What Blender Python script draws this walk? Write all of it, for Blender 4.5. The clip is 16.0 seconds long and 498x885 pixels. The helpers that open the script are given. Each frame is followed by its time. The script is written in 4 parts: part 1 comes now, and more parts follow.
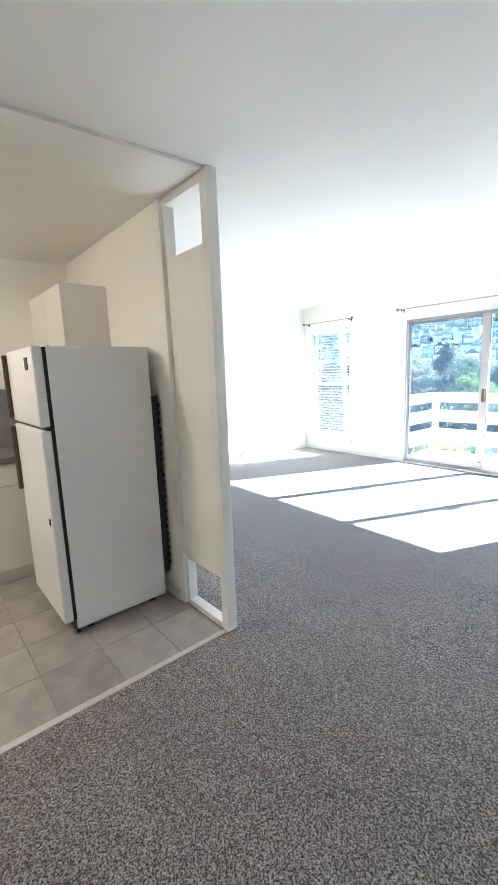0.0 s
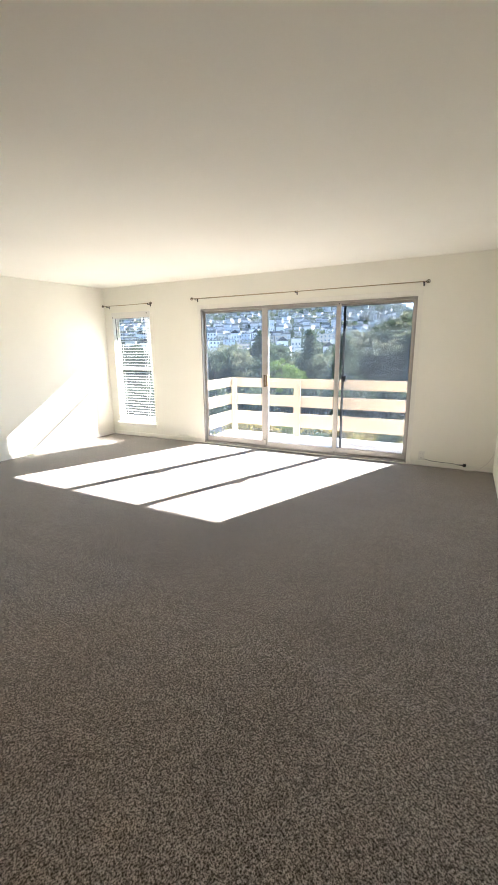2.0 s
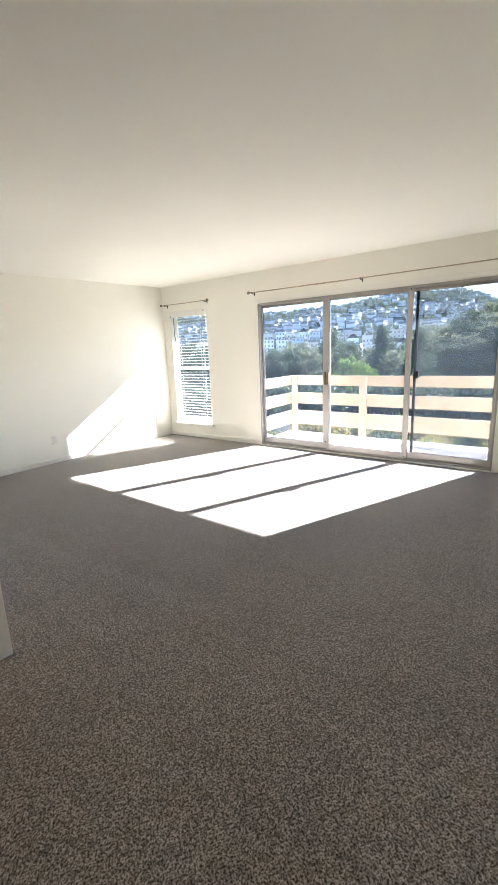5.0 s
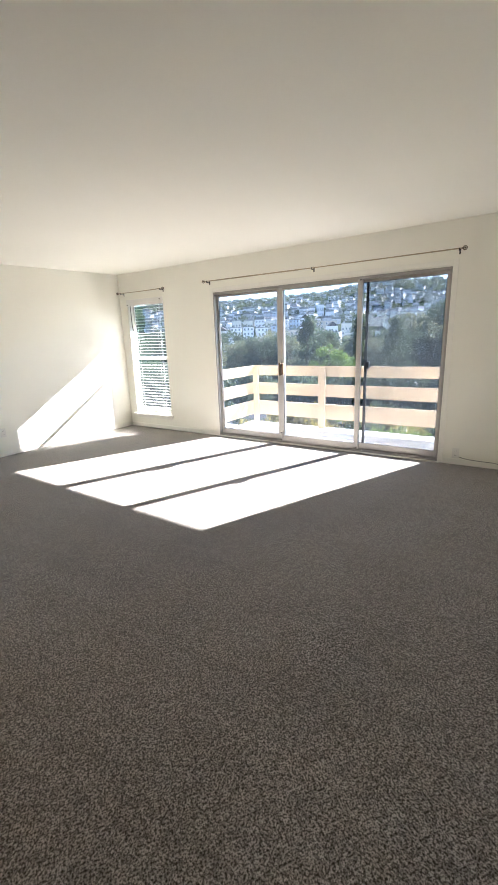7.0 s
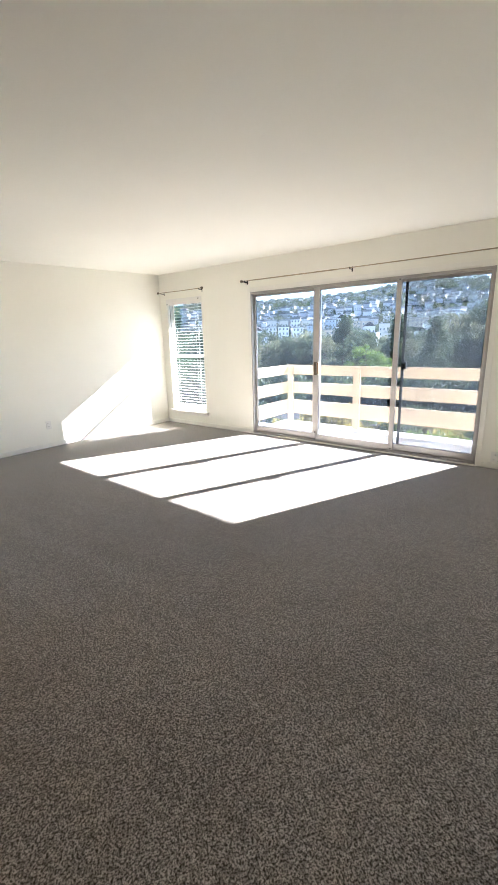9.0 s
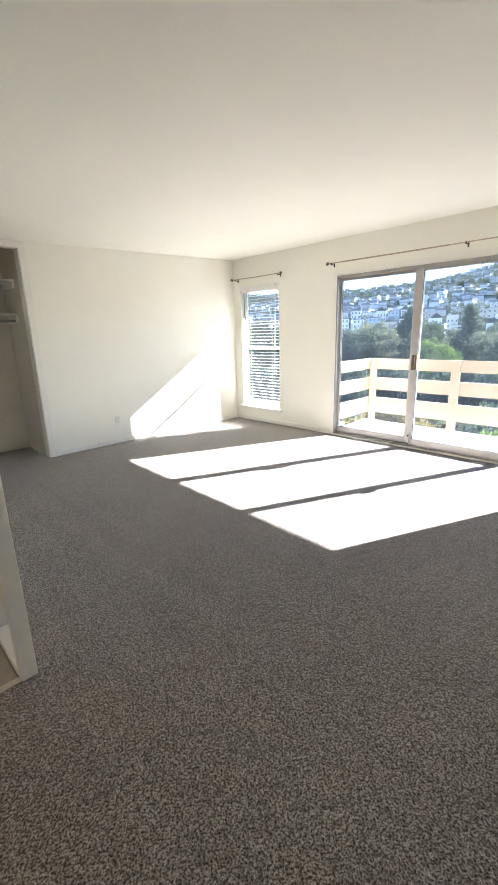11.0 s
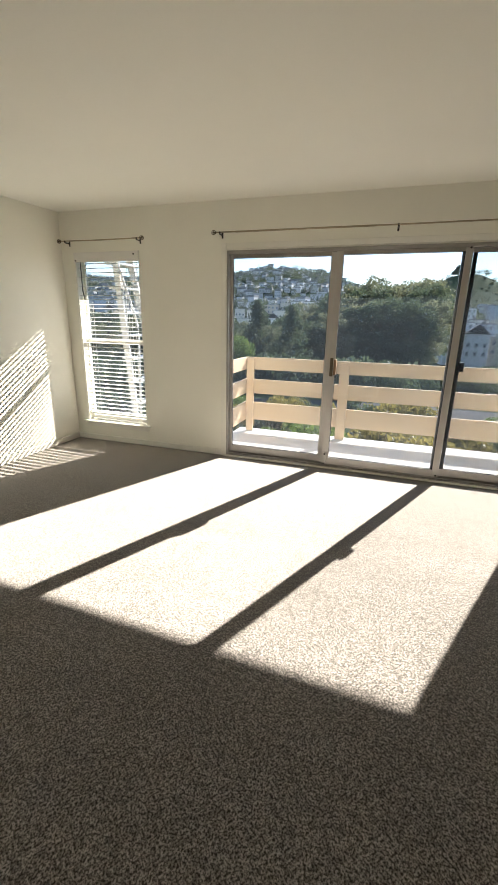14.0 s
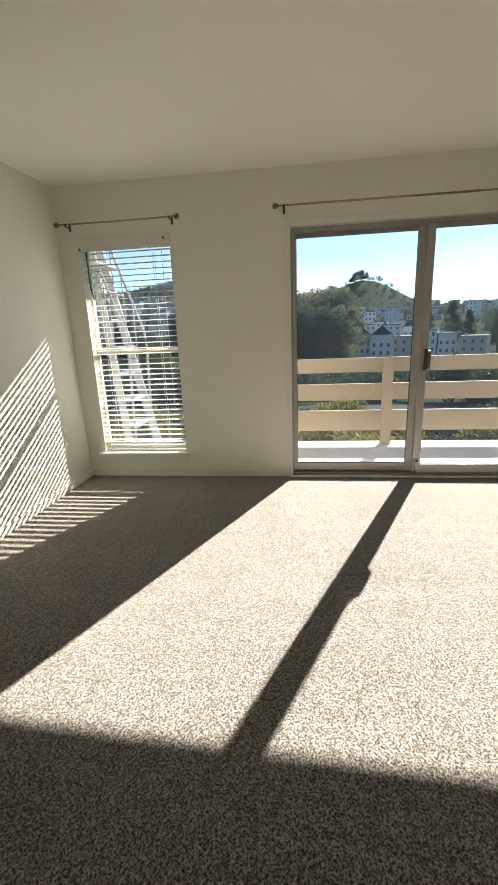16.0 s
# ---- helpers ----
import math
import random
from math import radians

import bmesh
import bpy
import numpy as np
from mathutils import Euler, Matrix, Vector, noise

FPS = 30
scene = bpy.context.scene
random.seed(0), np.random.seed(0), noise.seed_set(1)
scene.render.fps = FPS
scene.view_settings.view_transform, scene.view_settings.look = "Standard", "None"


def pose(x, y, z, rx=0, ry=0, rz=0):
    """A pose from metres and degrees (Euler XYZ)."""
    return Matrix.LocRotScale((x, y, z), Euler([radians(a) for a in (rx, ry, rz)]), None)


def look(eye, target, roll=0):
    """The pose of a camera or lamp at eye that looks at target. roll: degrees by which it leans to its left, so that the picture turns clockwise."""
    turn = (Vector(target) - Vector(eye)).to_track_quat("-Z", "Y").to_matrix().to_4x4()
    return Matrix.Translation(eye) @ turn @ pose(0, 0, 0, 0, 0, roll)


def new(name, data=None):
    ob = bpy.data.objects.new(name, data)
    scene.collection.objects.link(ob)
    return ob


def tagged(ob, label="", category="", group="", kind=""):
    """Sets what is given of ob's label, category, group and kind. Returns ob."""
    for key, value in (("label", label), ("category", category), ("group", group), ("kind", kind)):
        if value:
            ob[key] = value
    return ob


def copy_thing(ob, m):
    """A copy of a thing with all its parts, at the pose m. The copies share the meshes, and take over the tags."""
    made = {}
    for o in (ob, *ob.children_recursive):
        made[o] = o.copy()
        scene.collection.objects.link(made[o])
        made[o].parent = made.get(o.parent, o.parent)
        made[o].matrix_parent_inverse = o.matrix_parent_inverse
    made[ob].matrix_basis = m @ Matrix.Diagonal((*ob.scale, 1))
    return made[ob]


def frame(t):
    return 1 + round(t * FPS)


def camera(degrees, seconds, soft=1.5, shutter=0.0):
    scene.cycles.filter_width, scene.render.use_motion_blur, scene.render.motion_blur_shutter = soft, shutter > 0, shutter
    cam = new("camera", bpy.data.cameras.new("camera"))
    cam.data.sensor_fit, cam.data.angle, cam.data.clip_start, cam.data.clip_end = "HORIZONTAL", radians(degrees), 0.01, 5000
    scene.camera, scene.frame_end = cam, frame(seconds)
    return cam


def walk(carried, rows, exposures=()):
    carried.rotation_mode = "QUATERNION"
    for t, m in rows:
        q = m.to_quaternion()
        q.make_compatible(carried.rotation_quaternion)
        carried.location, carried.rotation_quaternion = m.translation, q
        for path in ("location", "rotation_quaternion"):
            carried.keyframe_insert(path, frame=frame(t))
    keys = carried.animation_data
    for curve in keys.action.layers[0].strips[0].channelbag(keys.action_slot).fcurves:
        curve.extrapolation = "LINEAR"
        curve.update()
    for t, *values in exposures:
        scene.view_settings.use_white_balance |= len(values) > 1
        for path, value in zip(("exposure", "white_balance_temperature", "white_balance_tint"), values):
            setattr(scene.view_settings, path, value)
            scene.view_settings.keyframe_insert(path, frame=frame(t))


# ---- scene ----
cam = camera(62.3, 16.0, 1.2)
PATH = [
    (0, (5.098, -5.647, 1.427), (3.586, -4.383, 1.086), -2.2),
    (0.5, (5.182, -5.554, 1.43), (3.774, -4.172, 1.105), -0.8),
    (1, (5.267, -5.508, 1.432), (4.015, -3.997, 1.045), -0.3),
    (1.5, (5.396, -5.485, 1.47), (4.335, -3.844, 1.043), -0.7),
    (2, (5.474, -5.494, 1.458), (4.603, -3.749, 1.018), -0.6),
    (2.5, (5.53, -5.523, 1.462), (4.775, -3.729, 1.002), -0.5),
    (3, (5.552, -5.526, 1.463), (4.809, -3.736, 0.97), -0.4),
    (3.5, (5.556, -5.494, 1.45), (4.748, -3.73, 0.965), -1.5),
    (4, (5.552, -5.378, 1.448), (4.629, -3.669, 0.967), -2.1),
    (4.5, (5.461, -5.241, 1.418), (4.392, -3.617, 0.949), -2.4),
    (4.7, (5.407, -5.173, 1.408), (4.281, -3.578, 0.973), -2.2),
    (6.8, (5.62, -4.864, 1.441), (4.421, -3.332, 0.978), -2.5),
    (7, (5.675, -4.862, 1.432), (4.606, -3.246, 0.938), -2.0),
    (7.5, (5.766, -4.885, 1.415), (4.938, -3.146, 0.876), -0.7),
    (8, (5.75, -4.912, 1.409), (4.879, -3.186, 0.897), -0.7),
    (8.5, (5.742, -4.91, 1.406), (4.711, -3.267, 0.921), -1.3),
    (9, (5.705, -4.932, 1.425), (4.51, -3.406, 0.934), -1.5),
    (9.5, (5.612, -4.925, 1.437), (4.275, -3.527, 0.93), -1.4),
    (9.7, (5.584, -4.902, 1.453), (4.193, -3.561, 0.936), -1.4),
    (11.8, (4.493, -4.674, 1.374), (3.128, -3.307, 0.858), -2.2),
    (12, (4.318, -4.705, 1.42), (3.039, -3.262, 0.889), -2.5),
    (12.5, (4.178, -4.713, 1.452), (3.142, -3.115, 0.843), -2.3),
    (13, (4.026, -4.532, 1.379), (3.21, -2.825, 0.732), -1.1),
    (13.5, (3.834, -4.232, 1.415), (3.18, -2.454, 0.772), 0.1),
    (14, (3.517, -3.999, 1.425), (2.918, -2.178, 0.855), 1.2),
    (14.5, (3.174, -3.798, 1.365), (2.541, -1.97, 0.857), 1.5),
    (15, (2.78, -3.622, 1.393), (2.105, -1.813, 0.87), 1.1),
    (15.5, (2.376, -3.62, 1.37), (1.815, -1.766, 0.871), -0.4),
    (16, (2.023, -3.568, 1.287), (1.768, -1.653, 0.768), -2.3),
]
EXPOSURES = [(0.0, 5.6, 4800, 10), (0.5, 5.15, 5400, 9), (1.0, 4.9, 6000, 12), (3.0, 4.8, 5900, 13), (4.5, 4.75, 5750, 13), (7.0, 4.5, 5800, 13), (8.0, 4.65, 5800, 13),
             (9.5, 4.7, 5750, 13), (12.0, 4.5, 5700, 12), (12.5, 4.3, 5700, 13), (13.5, 3.75, 5750, 13), (14.0, 3.4, 6500, 9), (15.0, 3.12, 6500, 7), (16.0, 2.92, 6500, 7)]
walk(cam, [(t, look(eye, target, roll)) for t, eye, target, roll in PATH], EXPOSURES)

# ---- world, sun, light ----
SUN_DIR = Vector((0.44, 1.0, 0.63)).normalized()
world = bpy.data.worlds.new("world")
scene.world = world
world.use_nodes = True
wn = world.node_tree
sky = wn.nodes.new("ShaderNodeTexSky")
sky.sky_type = "NISHITA"
sky.sun_disc = False
sky.sun_elevation = radians(30.0)
sky.sun_rotation = radians(23.7)
sky.air_density, sky.dust_density, sky.ozone_density = 1.0, 0.05, 3.0
wn.nodes["Background"].inputs["Strength"].default_value = 0.085
sky_tc = wn.nodes.new("ShaderNodeTexCoord")
sky_mp = wn.nodes.new("ShaderNodeMapping")
sky_mp.inputs["Scale"].default_value = (1.0, 1.0, 5.0)
cirrus = wn.nodes.new("ShaderNodeTexNoise")
cirrus.inputs["Scale"].default_value, cirrus.inputs["Detail"].default_value = 3.2, 6
veil = wn.nodes.new("ShaderNodeMapRange")
veil.inputs["From Min"].default_value, veil.inputs["From Max"].default_value = 0.42, 0.75
veil.inputs["To Min"].default_value, veil.inputs["To Max"].default_value = 0.0, 0.6
grey = wn.nodes.new("ShaderNodeRGBToBW")
sky_mix = wn.nodes.new("ShaderNodeMix")
sky_mix.data_type = "RGBA"
wn.links.new(sky_tc.outputs["Generated"], sky_mp.inputs["Vector"])
wn.links.new(sky_mp.outputs[0], cirrus.inputs["Vector"])
wn.links.new(cirrus.outputs["Fac"], veil.inputs["Value"])
wn.links.new(sky.outputs[0], grey.inputs[0])
wn.links.new(veil.outputs[0], sky_mix.inputs[0])
wn.links.new(sky.outputs[0], sky_mix.inputs[6])
wn.links.new(grey.outputs[0], sky_mix.inputs[7])
wn.links.new(sky_mix.outputs[2], wn.nodes["Background"].inputs["Color"])
sun_data = bpy.data.lights.new("sun", "SUN")
sun_data.energy, sun_data.angle, sun_data.color = 3.0, radians(0.53), (1.0, 0.945, 0.86)
sun = new("sun", sun_data)
sun.matrix_world = look(SUN_DIR * 50, (0, 0, 0))


# ---- materials ----
def ramp(nt, stops):
    r = nt.nodes.new("ShaderNodeValToRGB")
    while len(r.color_ramp.elements) < len(stops):
        r.color_ramp.elements.new(0.5)
    for e, (p, c) in zip(r.color_ramp.elements, stops):
        e.position, e.color = p, (*c, 1)
    return r


def material(name, colour, rough=0.6, metal=0.0, vary=0.06, scale=3.0, grain=60.0, bump=0.05, distance=0.002,
             spec=0.5, per_object=0.0, per_island=0.0, stretch=(1, 1, 1)):
    """Principled surface with a broad tone drift, fine grain and relief."""
    m = bpy.data.materials.new(name)
    m.use_nodes = True
    nt = m.node_tree
    b = nt.nodes["Principled BSDF"]
    b.inputs["Metallic"].default_value = metal
    b.inputs["Specular IOR Level"].default_value = spec
    tc = nt.nodes.new("ShaderNodeTexCoord")
    mp = nt.nodes.new("ShaderNodeMapping")
    mp.inputs["Scale"].default_value = stretch
    nt.links.new(tc.outputs["Object"], mp.inputs["Vector"])
    n1 = nt.nodes.new("ShaderNodeTexNoise")
    n1.inputs["Scale"].default_value, n1.inputs["Detail"].default_value = scale, 4
    n2 = nt.nodes.new("ShaderNodeTexNoise")
    n2.inputs["Scale"].default_value, n2.inputs["Detail"].default_value = grain, 5
    for n in (n1, n2):
        nt.links.new(mp.outputs[0], n.inputs["Vector"])
    add = nt.nodes.new("ShaderNodeMath")
    add.operation = "MULTIPLY_ADD"
    add.inputs[1].default_value = 0.35
    nt.links.new(n2.outputs["Fac"], add.inputs[0])
    nt.links.new(n1.outputs["Fac"], add.inputs[2])
    tone = add.outputs[0]
    if per_object or per_island:
        if per_object:
            src = nt.nodes.new("ShaderNodeObjectInfo").outputs["Random"]
        else:
            src = nt.nodes.new("ShaderNodeNewGeometry").outputs["Random Per Island"]
        more = nt.nodes.new("ShaderNodeMath")
        more.operation = "MULTIPLY_ADD"
        more.inputs[1].default_value = per_object or per_island
        nt.links.new(src, more.inputs[0])
        nt.links.new(tone, more.inputs[2])
        tone = more.outputs[0]
    top = 1.35 + (per_object or per_island)
    lo = [max(0, c * (1 - vary * 2.2)) for c in colour]
    hi = [min(1, c * (1 + vary * 2.2)) for c in colour]
    r = ramp(nt, [(0.25 / top, lo), (1.0, hi)])
    sc = nt.nodes.new("ShaderNodeMath")
    sc.operation = "DIVIDE"
    sc.inputs[1].default_value = top
    nt.links.new(tone, sc.inputs[0])
    nt.links.new(sc.outputs[0], r.inputs[0])
    nt.links.new(r.outputs[0], b.inputs["Base Color"])
    rr = nt.nodes.new("ShaderNodeMapRange")
    rr.inputs["To Min"].default_value, rr.inputs["To Max"].default_value = max(0.03, rough - 0.08), min(1, rough + 0.08)
    nt.links.new(n1.outputs["Fac"], rr.inputs["Value"])
    nt.links.new(rr.outputs[0], b.inputs["Roughness"])
    if bump:
        bp = nt.nodes.new("ShaderNodeBump")
        bp.inputs["Strength"].default_value, bp.inputs["Distance"].default_value = bump, distance
        nt.links.new(n2.outputs["Fac"], bp.inputs["Height"])
        nt.links.new(bp.outputs[0], b.inputs["Normal"])
    return m


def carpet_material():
    """Loop-pile carpet: rows of small loops in mixed grey and brown yarns, shade between them in the colour."""
    m = bpy.data.materials.new("carpet_pile")
    m.use_nodes = True
    nt = m.node_tree
    b = nt.nodes["Principled BSDF"]
    b.inputs["Roughness"].default_value = 1.0
    b.inputs["Specular IOR Level"].default_value = 0.1
    b.inputs["Sheen Weight"].default_value = 0.2
    b.inputs["Sheen Roughness"].default_value = 0.45
    b.inputs["Sheen Tint"].default_value = (1.0, 0.97, 0.93, 1)
    tc = nt.nodes.new("ShaderNodeTexCoord")
    mp = nt.nodes.new("ShaderNodeMapping")
    mp.inputs["Rotation"].default_value = (0, 0, radians(38))
    nt.links.new(tc.outputs["Object"], mp.inputs["Vector"])
    v = nt.nodes.new("ShaderNodeTexVoronoi")
    v.voronoi_dimensions = "2D"
    v.inputs["Scale"].default_value = 130.0
    v.inputs["Randomness"].default_value = 0.65
    nt.links.new(mp.outputs[0], v.inputs["Vector"])
    bw = nt.nodes.new("ShaderNodeSeparateColor")
    nt.links.new(v.outputs["Color"], bw.inputs[0])
    r = ramp(nt, [(0.0, (0.145, 0.133, 0.119)), (0.45, (0.265, 0.243, 0.22)), (1.0, (0.41, 0.378, 0.344))])
    nt.links.new(bw.outputs[0], r.inputs[0])
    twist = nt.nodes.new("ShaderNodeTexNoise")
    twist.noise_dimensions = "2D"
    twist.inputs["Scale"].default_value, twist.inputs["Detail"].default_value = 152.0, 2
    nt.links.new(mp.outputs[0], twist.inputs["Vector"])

    def times(a, b):
        mx = nt.nodes.new("ShaderNodeMix")
        mx.data_type, mx.blend_type = "RGBA", "MULTIPLY"
        mx.inputs[0].default_value = 1.0
        nt.links.new(a, mx.inputs[6])
        nt.links.new(b, mx.inputs[7])
        return mx.outputs[2]

    def drift(scale, detail, low, high, stretch):
        """Slow change of tone: wear, and the bands that a vacuum cleaner leaves."""
        lay = nt.nodes.new("ShaderNodeMapping")
        lay.inputs["Scale"].default_value = stretch
        lay.inputs["Rotation"].default_value = (0, 0, radians(-6))
        nt.links.new(tc.outputs["Object"], lay.inputs["Vector"])
        n = nt.nodes.new("ShaderNodeTexNoise")
        n.inputs["Scale"].default_value, n.inputs["Detail"].default_value = scale, detail
        nt.links.new(lay.outputs[0], n.inputs["Vector"])
        c = ramp(nt, [(0.32, low), (0.68, high)])
        nt.links.new(n.outputs["Fac"], c.inputs[0])
        return c.outputs[0]

    # Shade between and inside the loops, multiplied into the yarn colour
    gap_shade = ramp(nt, [(0.36, (0.27, 0.26, 0.25)), (0.56, (1.18, 1.18, 1.18))])
    nt.links.new(twist.outputs["Fac"], gap_shade.inputs[0])
    pit_shade = ramp(nt, [(0.12, (0.55, 0.54, 0.53)), (0.36, (1.08, 1.08, 1.08))])
    nt.links.new(v.outputs["Distance"], pit_shade.inputs[0])
    tone = times(times(r.outputs[0], gap_shade.outputs[0]), pit_shade.outputs[0])
    tone = times(tone, drift(1.3, 5, (0.93, 0.92, 0.91), (1.05, 1.04, 1.03), (1, 1, 1)))
    tone = times(tone, drift(2.6, 3, (0.95, 0.945, 0.94), (1.05, 1.05, 1.05), (0.25, 3.0, 1)))
    tone = times(tone, drift(40.0, 3, (0.92, 0.92, 0.92), (1.08, 1.08, 1.08), (1, 1, 1)))
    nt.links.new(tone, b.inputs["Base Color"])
    bp = nt.nodes.new("ShaderNodeBump")
    bp.inputs["Strength"].default_value, bp.inputs["Distance"].default_value = 0.35, 0.003
    nt.links.new(twist.outputs["Fac"], bp.inputs["Height"])
    nt.links.new(bp.outputs[0], b.inputs["Normal"])
    return m


def leaf_material(name, colour, through_colour):
    """Leaf surface that lets some light through from behind."""
    m = material(name, colour, 0.55, vary=0.2, scale=0.4, grain=4, bump=0, per_island=0.9)
    nt = m.node_tree
    b = nt.nodes["Principled BSDF"]
    t = nt.nodes.new("ShaderNodeBsdfTranslucent")
    t.inputs[0].default_value = (*through_colour, 1)
    mx = nt.nodes.new("ShaderNodeMixShader")
    mx.inputs[0].default_value = 0.38
    nt.links.new(b.outputs[0], mx.inputs[1])
    nt.links.new(t.outputs[0], mx.inputs[2])
    nt.links.new(mx.outputs[0], nt.nodes["Material Output"].inputs[0])
    return m


def glass_material():
    m = bpy.data.materials.new("window_glass")
    m.use_nodes = True
    nt = m.node_tree
    out = nt.nodes["Material Output"]
    nt.nodes.remove(nt.nodes["Principled BSDF"])
    tr = nt.nodes.new("ShaderNodeBsdfTransparent")
    # Grey tint added to dim the view outside; sunlight passes it undimmed
    tr.inputs[0].default_value = (0.25, 0.26, 0.272, 1)
    gl = nt.nodes.new("ShaderNodeBsdfGlossy")
    gl.inputs["Roughness"].default_value = 0.02
    fr = nt.nodes.new("ShaderNodeFresnel")
    fr.inputs[0].default_value = 1.45
    mx = nt.nodes.new("ShaderNodeMixShader")
    nt.links.new(fr.outputs[0], mx.inputs[0])
    nt.links.new(tr.outputs[0], mx.inputs[1])
    nt.links.new(gl.outputs[0], mx.inputs[2])
    # Bluish veil on the pane: stands in for outdoor haze, besides some dust
    haze_dust = nt.nodes.new("ShaderNodeBsdfTranslucent")
    haze_dust.inputs[0].default_value = (0.58, 0.72, 0.92, 1)
    tc = nt.nodes.new("ShaderNodeTexCoord")
    n = nt.nodes.new("ShaderNodeTexNoise")
    n.inputs["Scale"].default_value, n.inputs["Detail"].default_value = 2.2, 6
    nt.links.new(tc.outputs["Object"], n.inputs["Vector"])
    haze_film = nt.nodes.new("ShaderNodeMapRange")
    haze_film.inputs["To Min"].default_value, haze_film.inputs["To Max"].default_value = 0.003, 0.009
    nt.links.new(n.outputs["Fac"], haze_film.inputs["Value"])
    m2 = nt.nodes.new("ShaderNodeMixShader")
    nt.links.new(haze_film.outputs[0], m2.inputs[0])
    nt.links.new(mx.outputs[0], m2.inputs[1])
    nt.links.new(haze_dust.outputs[0], m2.inputs[2])
    nt.links.new(m2.outputs[0], out.inputs[0])
    return m


def screen_material():
    """Fine insect mesh: mostly open, with grey threads."""
    m = bpy.data.materials.new("insect_mesh")
    m.use_nodes = True
    nt = m.node_tree
    out = nt.nodes["Material Output"]
    b = nt.nodes["Principled BSDF"]
    b.inputs["Base Color"].default_value = (0.10, 0.11, 0.12, 1)
    b.inputs["Roughness"].default_value = 0.6
    tr = nt.nodes.new("ShaderNodeBsdfTransparent")
    mx = nt.nodes.new("ShaderNodeMixShader")
    mx.inputs[0].default_value = 0.26
    nt.links.new(tr.outputs[0], mx.inputs[1])
    nt.links.new(b.outputs[0], mx.inputs[2])
    nt.links.new(mx.outputs[0], out.inputs[0])
    return m


M_WALL = material("wall_paint", (0.885, 0.866, 0.772), 0.6, vary=0.02, scale=1.2, grain=140, bump=0.10, distance=0.0015, spec=0.3)
M_CEIL = material("ceiling_paint", (0.89, 0.872, 0.782), 0.75, vary=0.02, scale=0.9, grain=110, bump=0.12, distance=0.0015, spec=0.2)
M_TRIM = material("trim_paint", (0.86, 0.842, 0.765), 0.42, vary=0.03, scale=5, grain=40, bump=0.05)
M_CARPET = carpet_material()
M_TILE = material("kitchen_tile", (0.37, 0.342, 0.30), 0.42, vary=0.26, scale=7, grain=45, bump=0.06, per_object=0.25)
M_GROUT = material("grout", (0.30, 0.278, 0.245), 0.9, vary=0.1, grain=150, bump=0.2)
M_STRIP = material("threshold_strip", (0.62, 0.59, 0.53), 0.45, vary=0.08, scale=9)
M_ALU = material("brushed_aluminium", (0.50, 0.48, 0.45), 0.42, metal=0.45, vary=0.08, scale=6, grain=90, bump=0.04)
# Darker copy of the aluminium: backlit shade of frame and rails as colour
M_ALU_SHADE = material("shaded_aluminium", (0.38, 0.365, 0.34), 0.45, metal=0.5, vary=0.12, scale=5, grain=80, bump=0.04)
M_DARK = material("dark_bronze_metal", (0.05, 0.048, 0.045), 0.4, metal=0.6, vary=0.1)
M_RUBBER = material("black_gasket", (0.015, 0.015, 0.016), 0.6, vary=0.1)
M_BRONZE = material("aged_bronze", (0.15, 0.12, 0.08), 0.4, metal=0.85, vary=0.15, scale=14)
M_BRASS = material("aged_brass", (0.46, 0.40, 0.28), 0.33, metal=0.85, vary=0.15, scale=14)
M_WOODHANDLE = material("amber_wood_grip", (0.24, 0.14, 0.07), 0.4, vary=0.2, scale=20, stretch=(6, 6, 1))
M_GLASS = glass_material()
M_SCREEN = screen_material()
M_BLIND = material("blind_slat_white", (0.82, 0.80, 0.76), 0.45, vary=0.03, scale=8)
M_CORD = material("cord_white", (0.78, 0.76, 0.72), 0.8)
M_FRIDGE = material("fridge_enamel", (0.80, 0.79, 0.76), 0.32, vary=0.015, scale=2, grain=220, bump=0.08, distance=0.0008)
M_BLACK = material("black_enamel", (0.02, 0.02, 0.022), 0.45, vary=0.2)
M_CAB = material("cabinet_paint", (0.78, 0.74, 0.66), 0.45, vary=0.03, scale=4)
M_COUNTER = material("counter_laminate", (0.20, 0.19, 0.18), 0.35, vary=0.18, scale=14, grain=90)
M_SPLASH = material("backsplash_tile", (0.24, 0.23, 0.22), 0.3, vary=0.12, scale=8, per_object=0.2)
M_PLATE = material("outlet_plastic", (0.80, 0.78, 0.72), 0.4, vary=0.02)
M_CABLE = material("cable_white", (0.75, 0.72, 0.66), 0.6)
M_RAIL = material("railing_paint_peach", (0.86, 0.66, 0.44), 0.6, vary=0.05, scale=3, grain=30, bump=0.12, stretch=(0.3, 1, 1))
M_DECK = material("deck_coating", (0.74, 0.71, 0.68), 0.7, vary=0.09, scale=4, grain=80, bump=0.1)
M_STUCCO = material("stucco_cream", (0.80, 0.73, 0.60), 0.9, vary=0.06, scale=2, grain=120, bump=0.3, distance=0.004)
# Closet recess walls: a darker beige than M_WALL
M_CLOSET = material("closet_beige", (0.66, 0.60, 0.50), 0.7, vary=0.03)
M_GROUND = material("hillside_soil_and_scrub", (0.055, 0.085, 0.04), 1.0, spec=0.05, vary=0.3, scale=0.06, grain=0.8, bump=0.3, distance=0.3)
M_ASPHALT = material("asphalt", (0.042, 0.042, 0.045), 0.9, vary=0.2, scale=0.3, grain=14, bump=0.2, distance=0.01)
M_BARK = material("bark", (0.20, 0.155, 0.115), 0.9, vary=0.25, scale=2, grain=12, bump=0.4, distance=0.03, stretch=(1, 1, 0.25))
